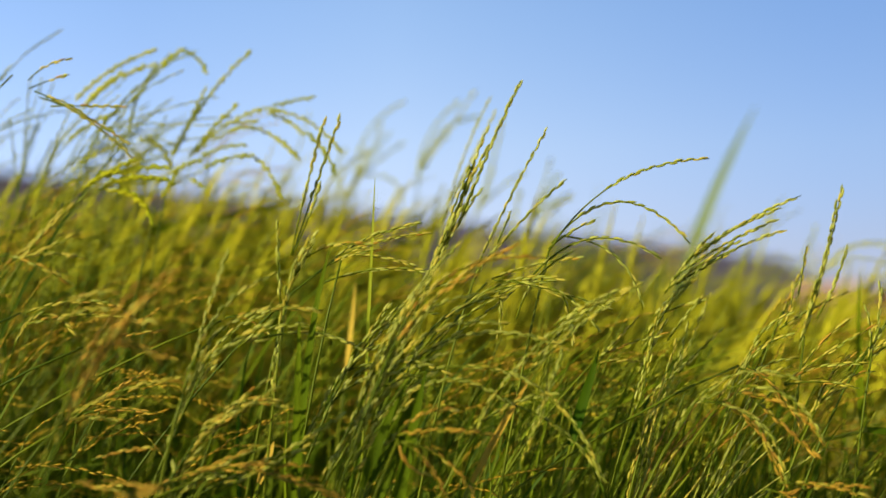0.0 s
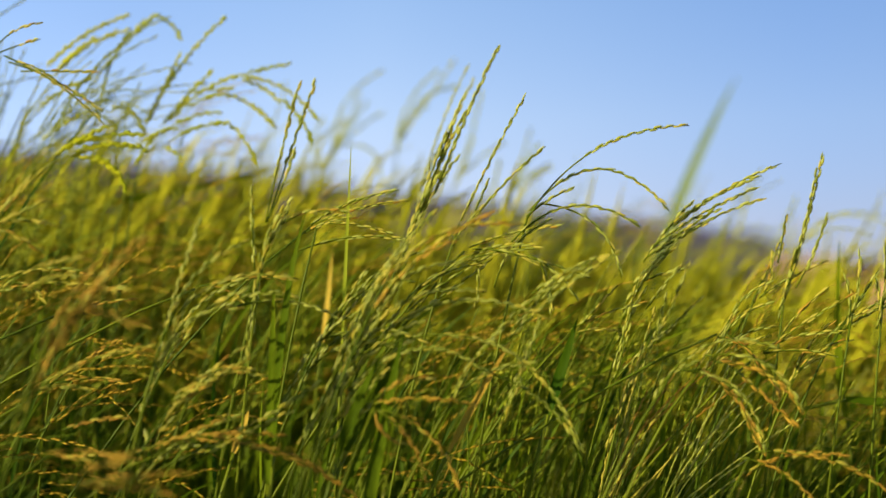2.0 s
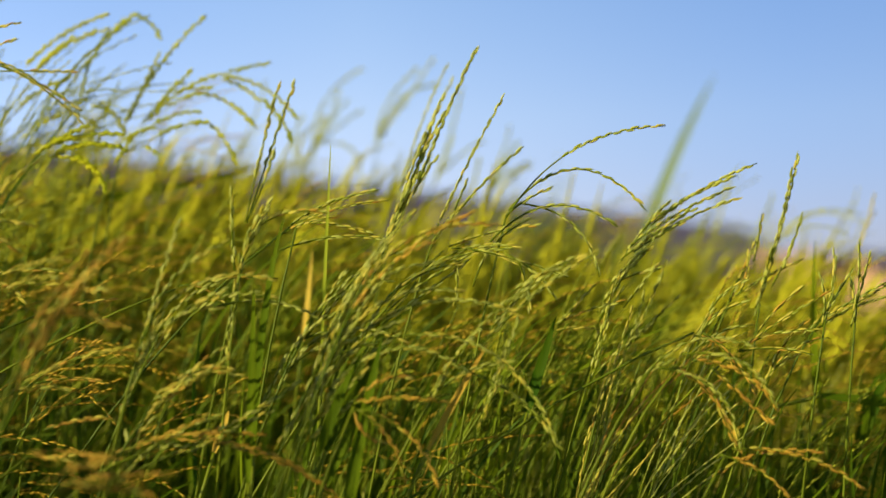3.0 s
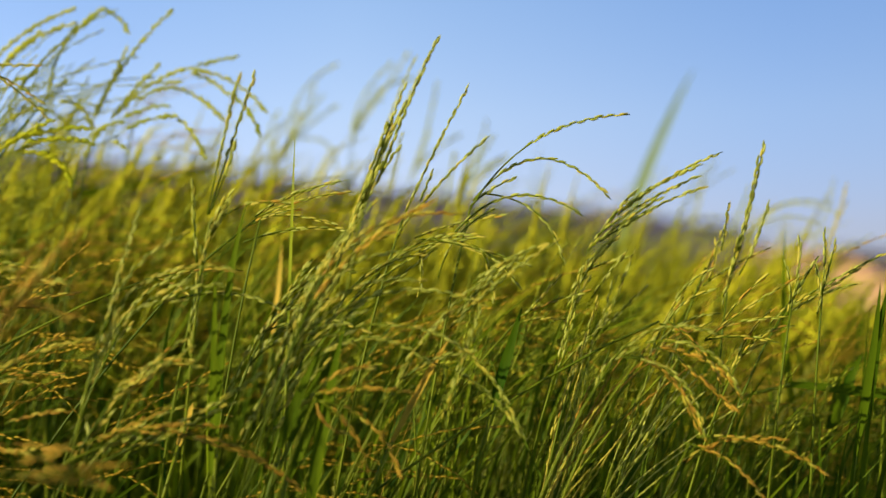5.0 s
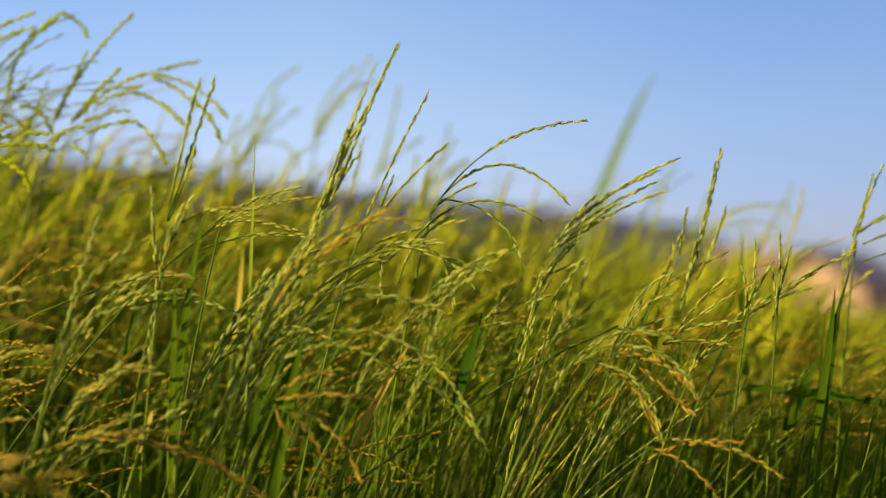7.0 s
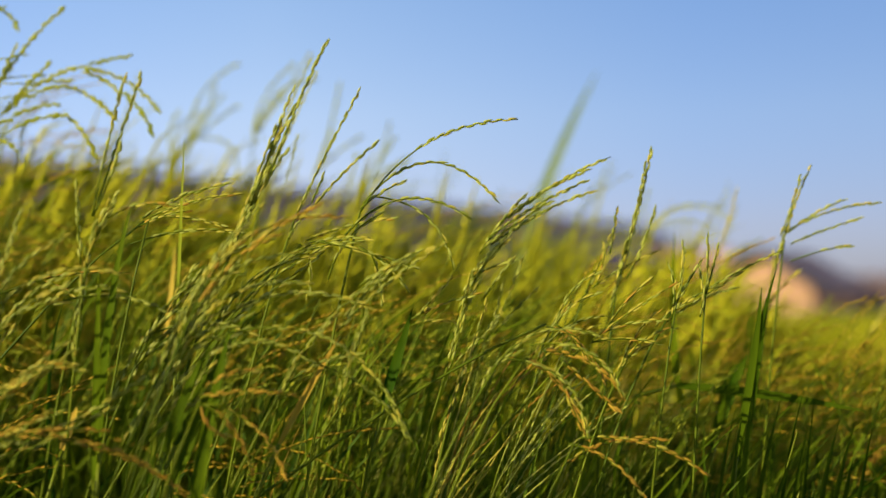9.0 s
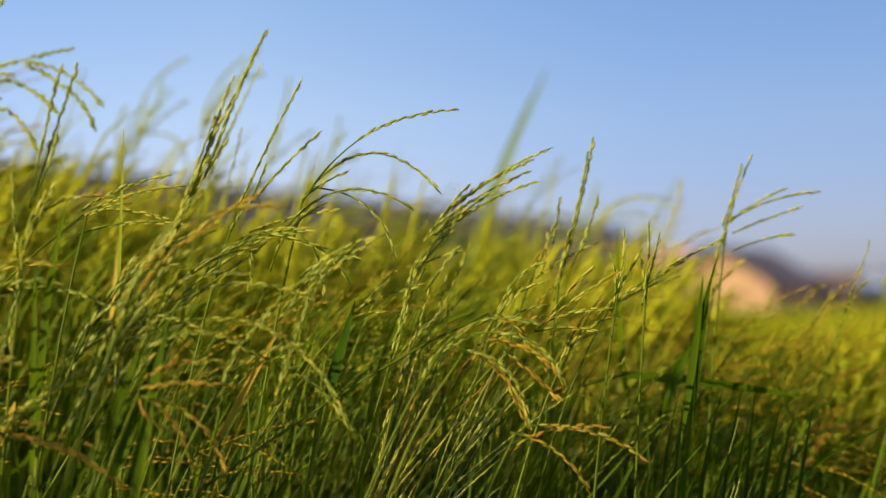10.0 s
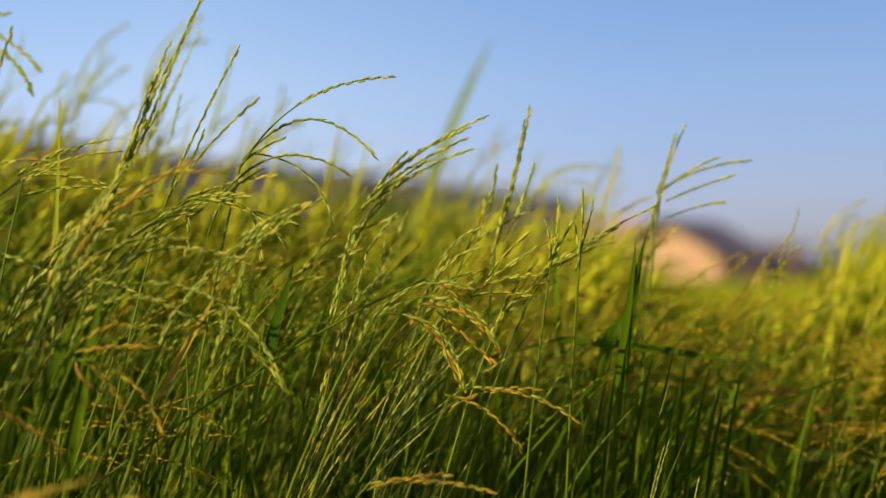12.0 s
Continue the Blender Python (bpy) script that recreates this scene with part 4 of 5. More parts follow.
ear_stalk('ripening rice stalk with a golden ear', (0.536, 1.266), (0.638, 1.258, 0.915), 19, 'gold', [
    (-0.003, 0.001, -0.012, 0.019, -0.004, 0.028, 0.001, 0.00),
    (-0.000, 0.000, -0.003, 0.043, -0.008, 0.006, 0.010, 0.00),
], 0)
ear_stalk('ripening rice stalk with a golden ear', (0.603, 1.206), (0.694, 1.197, 0.903), 14, 'gold', [
    (-0.003, 0.001, -0.012, 0.024, -0.005, 0.054, -0.000, 0.00),
    (0.000, 0.000, 0.000, 0.003, -0.002, 0.054, -0.004, 0.00),
    (-0.006, 0.002, -0.024, 0.048, -0.009, 0.011, 0.003, 0.00),
], 0)
ear_stalk('dry rice stalk with a drooping brown ear', (-0.857, 0.690), (-0.214, 0.683, 0.849), 58, 'brown', [
    (0.031, -0.001, 0.006, 0.066, -0.009, 0.018, 0.001, 0.00),
    (0.034, -0.001, 0.000, 0.098, -0.011, 0.005, 0.002, 0.00),
    (0.021, -0.001, -0.004, 0.085, -0.009, -0.007, 0.002, 0.00),
    (0.019, -0.001, -0.001, 0.057, -0.009, 0.012, 0.001, 0.00),
    (0.027, -0.001, -0.001, 0.078, -0.009, 0.000, 0.001, 0.00),
], 0)
ear_stalk('dry rice stalk with a drooping brown ear', (-0.171, 0.785), (-0.028, 0.781, 0.882), 24, 'brown', [
    (0.000, -0.000, 0.002, 0.065, -0.004, 0.001, 0.004, 0.00),
    (0.000, -0.000, 0.004, 0.039, -0.003, 0.018, 0.006, 0.10),
    (0.002, -0.000, -0.002, 0.032, 0.000, -0.048, 0.007, 0.10),
    (0.004, -0.000, -0.002, 0.053, -0.001, -0.050, 0.010, 0.15),
    (-0.000, 0.000, -0.002, 0.018, -0.000, -0.023, -0.004, 0.00),
], 0)
ear_stalk('ripening rice stalk with a golden ear', (-0.292, 0.808), (-0.147, 0.803, 0.891), 20, 'gold', [
    (-0.002, 0.000, -0.004, 0.037, -0.004, 0.030, 0.002, 0.00),
    (0.002, -0.000, 0.004, 0.042, -0.003, 0.012, 0.006, 0.00),
    (-0.005, 0.001, -0.007, 0.031, -0.003, 0.018, -0.001, 0.00),
], 0)
ear_stalk('rice stalk bent by wind with a full green ear', (-0.320, 0.834), (-0.162, 0.828, 0.923), 27, 'green', [
    (-0.011, 0.002, -0.022, 0.043, -0.004, 0.039, 0.011, 0.05),
    (-0.004, 0.000, 0.000, 0.043, -0.004, 0.020, 0.007, 0.10),
    (-0.019, 0.003, -0.034, 0.011, -0.001, 0.007, 0.003, 0.00),
    (0.023, -0.002, 0.015, 0.079, -0.006, 0.029, 0.007, 0.10),
    (0.041, -0.004, 0.022, 0.109, -0.008, 0.014, 0.007, 0.20),
], 0)
ear_stalk('rice stalk bent by wind with a full green ear', (-0.203, 0.848), (-0.059, 0.841, 0.937), 29, 'green', [
    (-0.004, 0.000, -0.004, 0.054, -0.005, 0.026, 0.008, 0.05),
    (0.004, -0.000, -0.000, 0.077, -0.007, 0.049, 0.011, 0.10),
    (-0.019, 0.003, -0.034, 0.038, -0.003, 0.007, 0.012, 0.00),
    (-0.008, 0.001, -0.015, 0.065, -0.004, -0.016, 0.008, 0.10),
    (-0.016, 0.002, -0.035, 0.054, -0.002, -0.024, 0.013, 0.10),
    (-0.023, 0.004, -0.050, 0.008, 0.000, -0.012, 0.005, 0.00),
], 3)
ear_stalk('rice stalk with a thin nodding yellow-green ear', (-0.164, 0.885), (-0.074, 0.879, 1.001), 14, 'green', [
    (-0.002, -0.000, 0.004, 0.059, -0.005, 0.027, 0.004, 0.10),
    (-0.012, 0.001, -0.016, 0.068, -0.004, -0.009, 0.006, 0.15),
    (-0.004, 0.000, 0.002, 0.028, -0.003, 0.020, 0.001, 0.00),
], 0)
leaf_stalk('upright green rice leaf blade', (-0.104, 0.805), (-0.097, 0.805, 0.830), (-0.095, 0.802, 0.896), (-0.094, 0.799, 0.962), 0.006, LEAF)
leaf_stalk('upright green rice leaf blade', (-0.115, 0.814), (-0.095, 0.814, 0.850), (-0.088, 0.810, 0.939), (-0.075, 0.807, 1.006), 0.006, LEAF)
leaf_stalk('slender pointed rice leaf blade', (-0.068, 0.905), (-0.057, 0.905, 0.912), (-0.054, 0.901, 0.986), (-0.051, 0.897, 1.063), 0.0026, LEAF_BRIGHT)
leaf_stalk('yellowing orange rice leaf blade', (-0.118, 0.832), (0.020, 0.832, 0.848), (0.041, 0.829, 0.887), (0.061, 0.827, 0.922), 0.005, LEAF_DRY)
leaf_stalk('yellowing orange rice leaf blade', (-0.191, 0.854), (-0.127, 0.854, 0.844), (-0.121, 0.853, 0.860), (-0.117, 0.852, 0.873), 0.007, LEAF_DRY)
leaf_stalk('yellowing orange rice leaf blade', (-0.126, 1.084), (-0.086, 1.084, 0.914), (-0.081, 1.082, 0.954), (-0.078, 1.080, 0.994), 0.005, LEAF_DRY)
leaf_stalk('tall broad green rice leaf blade', (0.259, 1.905), (0.359, 1.905, 0.987), (0.418, 1.892, 1.156), (0.488, 1.877, 1.306), 0.019, LEAF_PALE)
leaf_stalk('broad dark green rice leaf arching over', (-0.602, 1.380), (-0.413, 1.380, 1.053), (-0.287, 1.371, 1.070), (-0.159, 1.362, 1.099), 0.013, LEAF, (0.7, -1, -0.2))
leaf_stalk('broad dark green rice leaf arching over', (0.212, 0.957), (0.332, 0.957, 0.875), (0.407, 0.941, 0.867), (0.476, 0.926, 0.855), 0.008, LEAF_SHADED, (0.2, -1, 0.35))
leaf_stalk('broad rice leaf blade in a shade-darkened green', (0.461, 1.219), (0.473, 1.219, 0.733), (0.478, 1.214, 0.846), (0.490, 1.209, 0.948), 0.009, LEAF_SHADED)
leaf_stalk('broad rice leaf blade in a shade-darkened green', (0.408, 1.220), (0.424, 1.220, 0.733), (0.430, 1.217, 0.812), (0.422, 1.213, 0.903), 0.009, LEAF_SHADED)
leaf_stalk('broad rice leaf blade in a shade-darkened green', (0.353, 1.220), (0.444, 1.220, 0.722), (0.473, 1.216, 0.789), (0.512, 1.212, 0.851), 0.009, LEAF_SHADED)
leaf_stalk('broad rice leaf blade in a shade-darkened green', (0.368, 1.007), (0.393, 1.007, 0.725), (0.401, 1.004, 0.812), (0.413, 1.000, 0.931), 0.0042, LEAF_SHADED)
leaf_stalk('broad rice leaf blade in a shade-darkened green', (0.356, 1.033), (0.380, 1.033, 0.730), (0.390, 1.028, 0.850), (0.413, 1.024, 0.890), 0.0042, LEAF_SHADED)
leaf_stalk('broad rice leaf blade in a shade-darkened green', (0.394, 1.002), (0.421, 1.002, 0.724), (0.427, 1.000, 0.773), (0.420, 1.000, 0.851), 0.0042, LEAF_SHADED)
leaf_stalk('broad rice leaf blade in a shade-darkened green', (0.514, 1.020), (0.486, 1.020, 0.707), (0.479, 1.020, 0.768), (0.470, 1.020, 0.839), 0.0042, LEAF_SHADED)
leaf_stalk('broad rice leaf blade in a shade-darkened green', (0.548, 1.013), (0.525, 1.013, 0.707), (0.521, 1.013, 0.757), (0.532, 1.010, 0.807), 0.0042, LEAF_SHADED)
leaf_stalk('broad rice leaf blade in a shade-darkened green', (0.321, 1.023), (0.305, 1.023, 0.725), (0.301, 1.021, 0.794), (0.304, 1.020, 0.853), 0.0042, LEAF_SHADED)
leaf_stalk('broad rice leaf blade in a shade-darkened green', (0.074, 1.128), (0.119, 1.128, 0.824), (0.130, 1.126, 0.881), (0.143, 1.123, 0.938), 0.007, LEAF_SHADED)
leaf_stalk('green rice leaf blade', (0.011, 0.902), (0.094, 0.902, 0.867), (0.104, 0.900, 0.900), (0.115, 0.897, 0.938), 0.009, LEAF)
leaf_stalk('upright green rice leaf blade', (0.320, 0.897), (0.360, 0.897, 0.826), (0.372, 0.893, 0.896), (0.379, 0.891, 0.953), 0.006, LEAF_SHADED)
leaf_stalk('upright green rice leaf blade', (0.305, 1.009), (0.384, 1.009, 0.832), (0.396, 1.006, 0.871), (0.409, 1.004, 0.898), 0.010, LEAF)
leaf_stalk('upright green rice leaf blade', (-0.173, 0.823), (-0.048, 0.823, 0.849), (-0.027, 0.821, 0.891), (-0.003, 0.818, 0.928), 0.009, LEAF)
leaf_stalk('upright green rice leaf blade', (-0.154, 0.815), (-0.049, 0.815, 0.826), (-0.030, 0.812, 0.870), (-0.015, 0.809, 0.922), 0.011, LEAF)
leaf_stalk('upright green rice leaf blade', (-0.076, 0.789), (-0.034, 0.789, 0.800), (-0.023, 0.786, 0.864), (-0.010, 0.782, 0.928), 0.010, LEAF)
leaf_stalk('upright green rice leaf blade', (0.395, 1.053), (0.366, 1.053, 0.849), (0.359, 1.053, 0.911), (0.360, 1.051, 1.003), 0.007, LEAF)
ear_stalk('dry rice stalk with a drooping brown ear', (-0.706, 0.642), (-0.064, 0.635, 0.806), 58, 'brown', [
    (0.022, -0.005, 0.011, 0.068, -0.019, 0.026, 0.001, 0.00),
    (0.034, -0.006, 0.005, 0.093, -0.022, 0.014, 0.002, 0.00),
    (0.047, -0.008, 0.001, 0.109, -0.026, 0.006, 0.002, 0.00),
    (0.014, -0.002, 0.012, 0.052, -0.015, 0.021, 0.001, 0.00),
], 0)
ear_stalk('dry rice stalk with a drooping brown ear', (-0.447, 0.795), (0.141, 0.789, 0.785), 60, 'brown', [
    (0.011, -0.002, 0.007, 0.097, -0.025, 0.003, 0.005, 0.05),
    (0.018, -0.003, 0.005, 0.068, -0.020, 0.015, 0.003, 0.00),
    (0.015, -0.003, 0.004, 0.057, -0.018, 0.010, 0.002, 0.00),
    (0.029, -0.005, 0.011, 0.079, -0.022, 0.007, 0.002, 0.00),
], 0)
ear_stalk('dry rice stalk with a drooping brown ear', (-0.727, 0.817), (-0.242, 0.811, 0.846), 55, 'brown', [
    (0.011, -0.001, 0.018, 0.055, -0.011, 0.027, 0.002, 0.00),
    (0.015, -0.001, -0.000, 0.068, -0.011, -0.001, 0.004, 0.00),
    (0.048, -0.002, -0.000, 0.133, -0.014, 0.021, 0.002, 0.10),
], 0)
ear_stalk('ripening rice stalk with a golden ear', (-0.558, 0.759), (-0.218, 0.753, 0.939), 45, 'gold', [
    (0.014, -0.001, 0.010, 0.043, -0.009, 0.016, 0.002, 0.10),
    (-0.017, -0.001, 0.027, 0.021, -0.010, 0.034, 0.002, 0.10),
    (-0.021, 0.000, 0.014, 0.012, -0.009, 0.024, 0.003, 0.00),
], 0)
leaf_stalk('green rice leaf blade', (-0.082, 0.800), (-0.052, 0.800, 0.848), (-0.039, 0.795, 0.882), (-0.023, 0.790, 0.916), 0.008, LEAF)
leaf_stalk('upright green rice leaf blade', (0.327, 0.900), (0.367, 0.900, 0.860), (0.376, 0.894, 0.913), (0.390, 0.888, 0.968), 0.0042, LEAF_SHADED)
leaf_stalk('upright green rice leaf blade', (0.347, 0.919), (0.377, 0.919, 0.836), (0.384, 0.914, 0.895), (0.392, 0.908, 0.953), 0.0042, LEAF_SHADED)
ear_stalk('rice stalk with a thin nodding yellow-green ear', (-0.196, 0.881), (0.239, 0.875, 0.911), 52, 'gold', [
    (0.005, -0.001, 0.003, 0.066, -0.021, 0.046, 0.002, 0.05),
    (0.015, -0.003, 0.011, 0.047, -0.018, 0.049, 0.002, 0.10),
    (0.013, -0.002, 0.009, 0.059, -0.019, 0.018, 0.003, 0.10),
    (0.005, -0.001, 0.002, 0.052, -0.017, 0.001, 0.003, 0.10),
], 0)
ear_stalk('tall rice stalk with arching yellow ear branches', (0.444, 1.492), (0.528, 1.486, 0.990), 14, 'green', [
    (0.001, -0.000, 0.007, 0.026, -0.023, 0.099, -0.003, 0.00),
    (0.014, -0.002, 0.007, 0.034, -0.023, 0.064, -0.002, 0.00),
], 0)
ear_stalk('tall rice stalk with arching yellow ear branches', (0.301, 1.565), (0.386, 1.559, 0.995), 14, 'lime', [
    (0.002, -0.000, 0.007, 0.028, -0.024, 0.108, -0.003, 0.00),
    (0.049, -0.008, 0.007, 0.083, -0.032, 0.089, -0.003, 0.10),
], 0)
ear_stalk('dry rice stalk with a drooping brown ear', (-0.726, 0.866), (0.208, 0.860, 0.927), 70, 'brown', [
    (0.006, -0.001, -0.000, 0.027, -0.012, -0.029, 0.004, 0.10),
    (0.020, -0.003, -0.011, 0.040, -0.014, -0.043, 0.002, 0.05),
    (-0.000, 0.000, -0.002, 0.022, -0.012, -0.012, 0.002, 0.10),
], 0)
ear_stalk('rice stalk bent by wind with a full green ear', (0.055, 0.972), (0.179, 0.966, 0.909), 20, 'green', [
    (0.002, -0.000, 0.005, 0.029, -0.016, 0.072, -0.001, 0.05),
    (-0.005, 0.001, -0.014, 0.013, -0.013, 0.050, -0.001, 0.00),
    (0.007, -0.001, 0.009, 0.039, -0.017, 0.045, 0.001, 0.10),
], 0)
ear_stalk('rice stalk bent by wind with a full green ear', (0.032, 0.917), (0.142, 0.911, 0.894), 18, 'green', [
    (0.001, -0.000, 0.004, 0.017, -0.014, 0.072, -0.001, 0.00),
    (-0.002, 0.001, -0.017, 0.012, -0.012, 0.042, -0.001, 0.00),
    (0.004, -0.001, -0.000, 0.037, -0.016, 0.034, 0.001, 0.10),
], 0)
ear_stalk('rice stalk with a thin nodding yellow-green ear', (-0.031, 0.948), (0.207, 0.942, 0.891), 35, 'gold', [
    (0.002, -0.000, 0.004, 0.034, -0.017, 0.053, 0.001, 0.05),
    (-0.000, 0.000, -0.004, 0.027, -0.015, 0.026, 0.002, 0.05),
    (0.009, -0.002, 0.004, 0.056, -0.019, 0.035, 0.002, 0.10),
], 0)
ear_stalk('ripening rice stalk with a golden ear', (-0.226, 0.941), (0.114, 0.935, 0.926), 45, 'gold', [
    (0.000, -0.000, 0.002, 0.055, -0.019, 0.023, 0.003, 0.10),
    (0.007, -0.001, 0.004, 0.034, -0.016, 0.036, 0.001, 0.10),
    (-0.000, 0.000, -0.002, 0.038, -0.015, 0.001, 0.003, 0.10),
], 0)
ear_stalk('dry rice stalk with a drooping brown ear', (-1.504, 0.763), (-0.235, 0.757, 0.854), 75, 'brown', [
    (0.003, -0.000, 0.001, 0.066, -0.009, -0.002, 0.003, 0.05),
    (0.007, -0.000, 0.000, 0.060, -0.009, -0.011, 0.003, 0.10),
], 0)
ear_stalk('dry rice stalk with a drooping brown ear', (-1.192, 0.881), (-0.258, 0.875, 0.937), 70, 'brown', [
    (0.004, -0.000, 0.002, 0.072, -0.010, -0.009, 0.004, 0.10),
    (0.008, -0.000, 0.002, 0.058, -0.011, 0.012, 0.002, 0.10),
], 0)
ear_stalk('dry rice stalk with a drooping brown ear', (-1.212, 0.917), (-0.166, 0.911, 0.957), 72, 'brown', [
    (0.003, -0.000, 0.002, 0.077, -0.012, 0.008, 0.003, 0.10),
    (0.008, -0.000, 0.003, 0.039, -0.010, -0.012, 0.003, 0.10),
], 0)
ear_stalk('dry rice stalk with a drooping brown ear', (-0.903, 0.863), (-0.263, 0.857, 0.883), 62, 'brown', [
    (0.004, -0.000, 0.004, 0.060, -0.012, 0.039, 0.002, 0.05),
    (0.012, -0.001, 0.008, 0.064, -0.011, 0.009, 0.003, 0.10),
], 0)
ear_stalk('tall rice stalk with arching yellow ear branches', (-0.262, 1.538), (-0.125, 1.532, 1.120), 22, 'lime', [
    (0.001, -0.000, 0.003, 0.048, -0.026, 0.092, -0.004, 0.00),
    (0.004, -0.001, 0.009, 0.074, -0.028, 0.064, 0.003, 0.10),
    (-0.002, 0.000, -0.003, 0.028, -0.021, 0.056, -0.003, 0.00),
], 0)
ear_stalk('tall rice stalk with arching yellow ear branches', (-0.073, 1.567), (0.038, 1.561, 1.093), 18, 'lime', [
    (0.001, -0.000, 0.004, 0.036, -0.026, 0.126, -0.004, 0.05),
    (0.006, -0.001, 0.013, 0.064, -0.027, 0.059, 0.004, 0.10),
    (0.000, 0.000, 0.000, 0.026, -0.022, 0.068, -0.002, 0.00),
], 0)
ear_stalk('tall rice stalk with arching yellow ear branches', (-0.015, 1.608), (0.109, 1.602, 1.088), 20, 'lime', [
    (0.001, -0.000, 0.003, 0.031, -0.024, 0.090, -0.004, 0.05),
    (0.004, -0.001, 0.007, 0.058, -0.026, 0.042, 0.004, 0.10),
], 0)
ear_stalk('tall rice stalk with arching yellow ear branches', (-0.310, 1.447), (-0.200, 1.441, 1.113), 18, 'green', [
    (0.001, -0.000, 0.005, 0.042, -0.024, 0.094, -0.004, 0.00),
    (0.004, -0.001, 0.010, 0.064, -0.025, 0.057, 0.003, 0.10),
], 0)
ear_stalk('ripening rice stalk with a golden ear', (-0.568, 0.931), (-0.083, 0.925, 1.004), 55, 'gold', [
    (0.004, -0.001, 0.003, 0.075, -0.020, 0.019, 0.003, 0.05),
    (0.008, -0.001, 0.003, 0.063, -0.017, -0.006, 0.003, 0.10),
    (-0.004, 0.001, -0.004, 0.036, -0.014, 0.007, 0.002, 0.10),
], 0)
ear_stalk('ripening rice stalk with a golden ear', (-0.373, 0.936), (0.033, 0.930, 0.987), 50, 'gold', [
    (0.004, -0.001, 0.003, 0.072, -0.020, 0.019, 0.003, 0.05),
    (0.006, -0.001, 0.002, 0.055, -0.016, -0.010, 0.003, 0.10),
], 0)
# dark blades added to stand for the shaded gap between these stalks
leaf_stalk('broad rice leaf blade in a shade-darkened green', (0.279, 0.896), (0.339, 0.896, 0.744), (0.345, 0.891, 0.809), (0.356, 0.885, 0.865), 0.0048, LEAF_SHADED, (0.6, -1, 0.2))
leaf_stalk('broad rice leaf blade in a shade-darkened green', (0.286, 0.889), (0.346, 0.889, 0.745), (0.351, 0.884, 0.808), (0.359, 0.879, 0.863), 0.0046, LEAF_SHADED, (0.5, -1, 0.2))
leaf_stalk('broad rice leaf blade in a shade-darkened green', (0.296, 0.889), (0.356, 0.889, 0.744), (0.360, 0.884, 0.816), (0.367, 0.879, 0.879), 0.0074, LEAF_SHADED, (0.3, -1, 0.2))
leaf_stalk('broad rice leaf blade in a shade-darkened green', (0.315, 0.919), (0.375, 0.919, 0.738), (0.385, 0.913, 0.808), (0.399, 0.906, 0.868), 0.0065, LEAF_SHADED, (0.5, -1, 0.2))
leaf_stalk('broad rice leaf blade in a shade-darkened green', (0.313, 0.883), (0.373, 0.883, 0.745), (0.381, 0.878, 0.791), (0.394, 0.873, 0.828), 0.0055, LEAF_SHADED, (0.3, -1, 0.2))
leaf_stalk('broad rice leaf blade in a shade-darkened green', (0.327, 0.897), (0.387, 0.897, 0.741), (0.395, 0.891, 0.813), (0.408, 0.885, 0.875), 0.0051, LEAF_SHADED, (0.6, -1, 0.2))
leaf_stalk('broad rice leaf blade in a shade-darkened green', (0.337, 0.899), (0.397, 0.899, 0.740), (0.403, 0.894, 0.797), (0.412, 0.889, 0.845), 0.0047, LEAF_SHADED, (0.2, -1, 0.2))
leaf_stalk('broad rice leaf blade in a shade-darkened green', (0.353, 0.915), (0.413, 0.915, 0.736), (0.418, 0.910, 0.807), (0.425, 0.905, 0.869), 0.0056, LEAF_SHADED, (0.6, -1, 0.2))
leaf_stalk('broad rice leaf blade in a shade-darkened green', (0.354, 0.892), (0.414, 0.892, 0.741), (0.422, 0.886, 0.803), (0.434, 0.880, 0.856), 0.0069, LEAF_SHADED, (0.4, -1, 0.2))
leaf_stalk('broad rice leaf blade in a shade-darkened green', (0.368, 0.903), (0.428, 0.903, 0.738), (0.437, 0.897, 0.798), (0.450, 0.891, 0.848), 0.0071, LEAF_SHADED, (0.4, -1, 0.2))
leaf_stalk('broad rice leaf blade in a shade-darkened green', (0.368, 0.878), (0.428, 0.878, 0.743), (0.432, 0.874, 0.790), (0.439, 0.869, 0.827), 0.0071, LEAF_SHADED, (0.3, -1, 0.2))
leaf_stalk('broad rice leaf blade in a shade-darkened green', (0.375, 0.872), (0.435, 0.872, 0.744), (0.442, 0.867, 0.804), (0.452, 0.862, 0.855), 0.0072, LEAF_SHADED, (0.6, -1, 0.2))


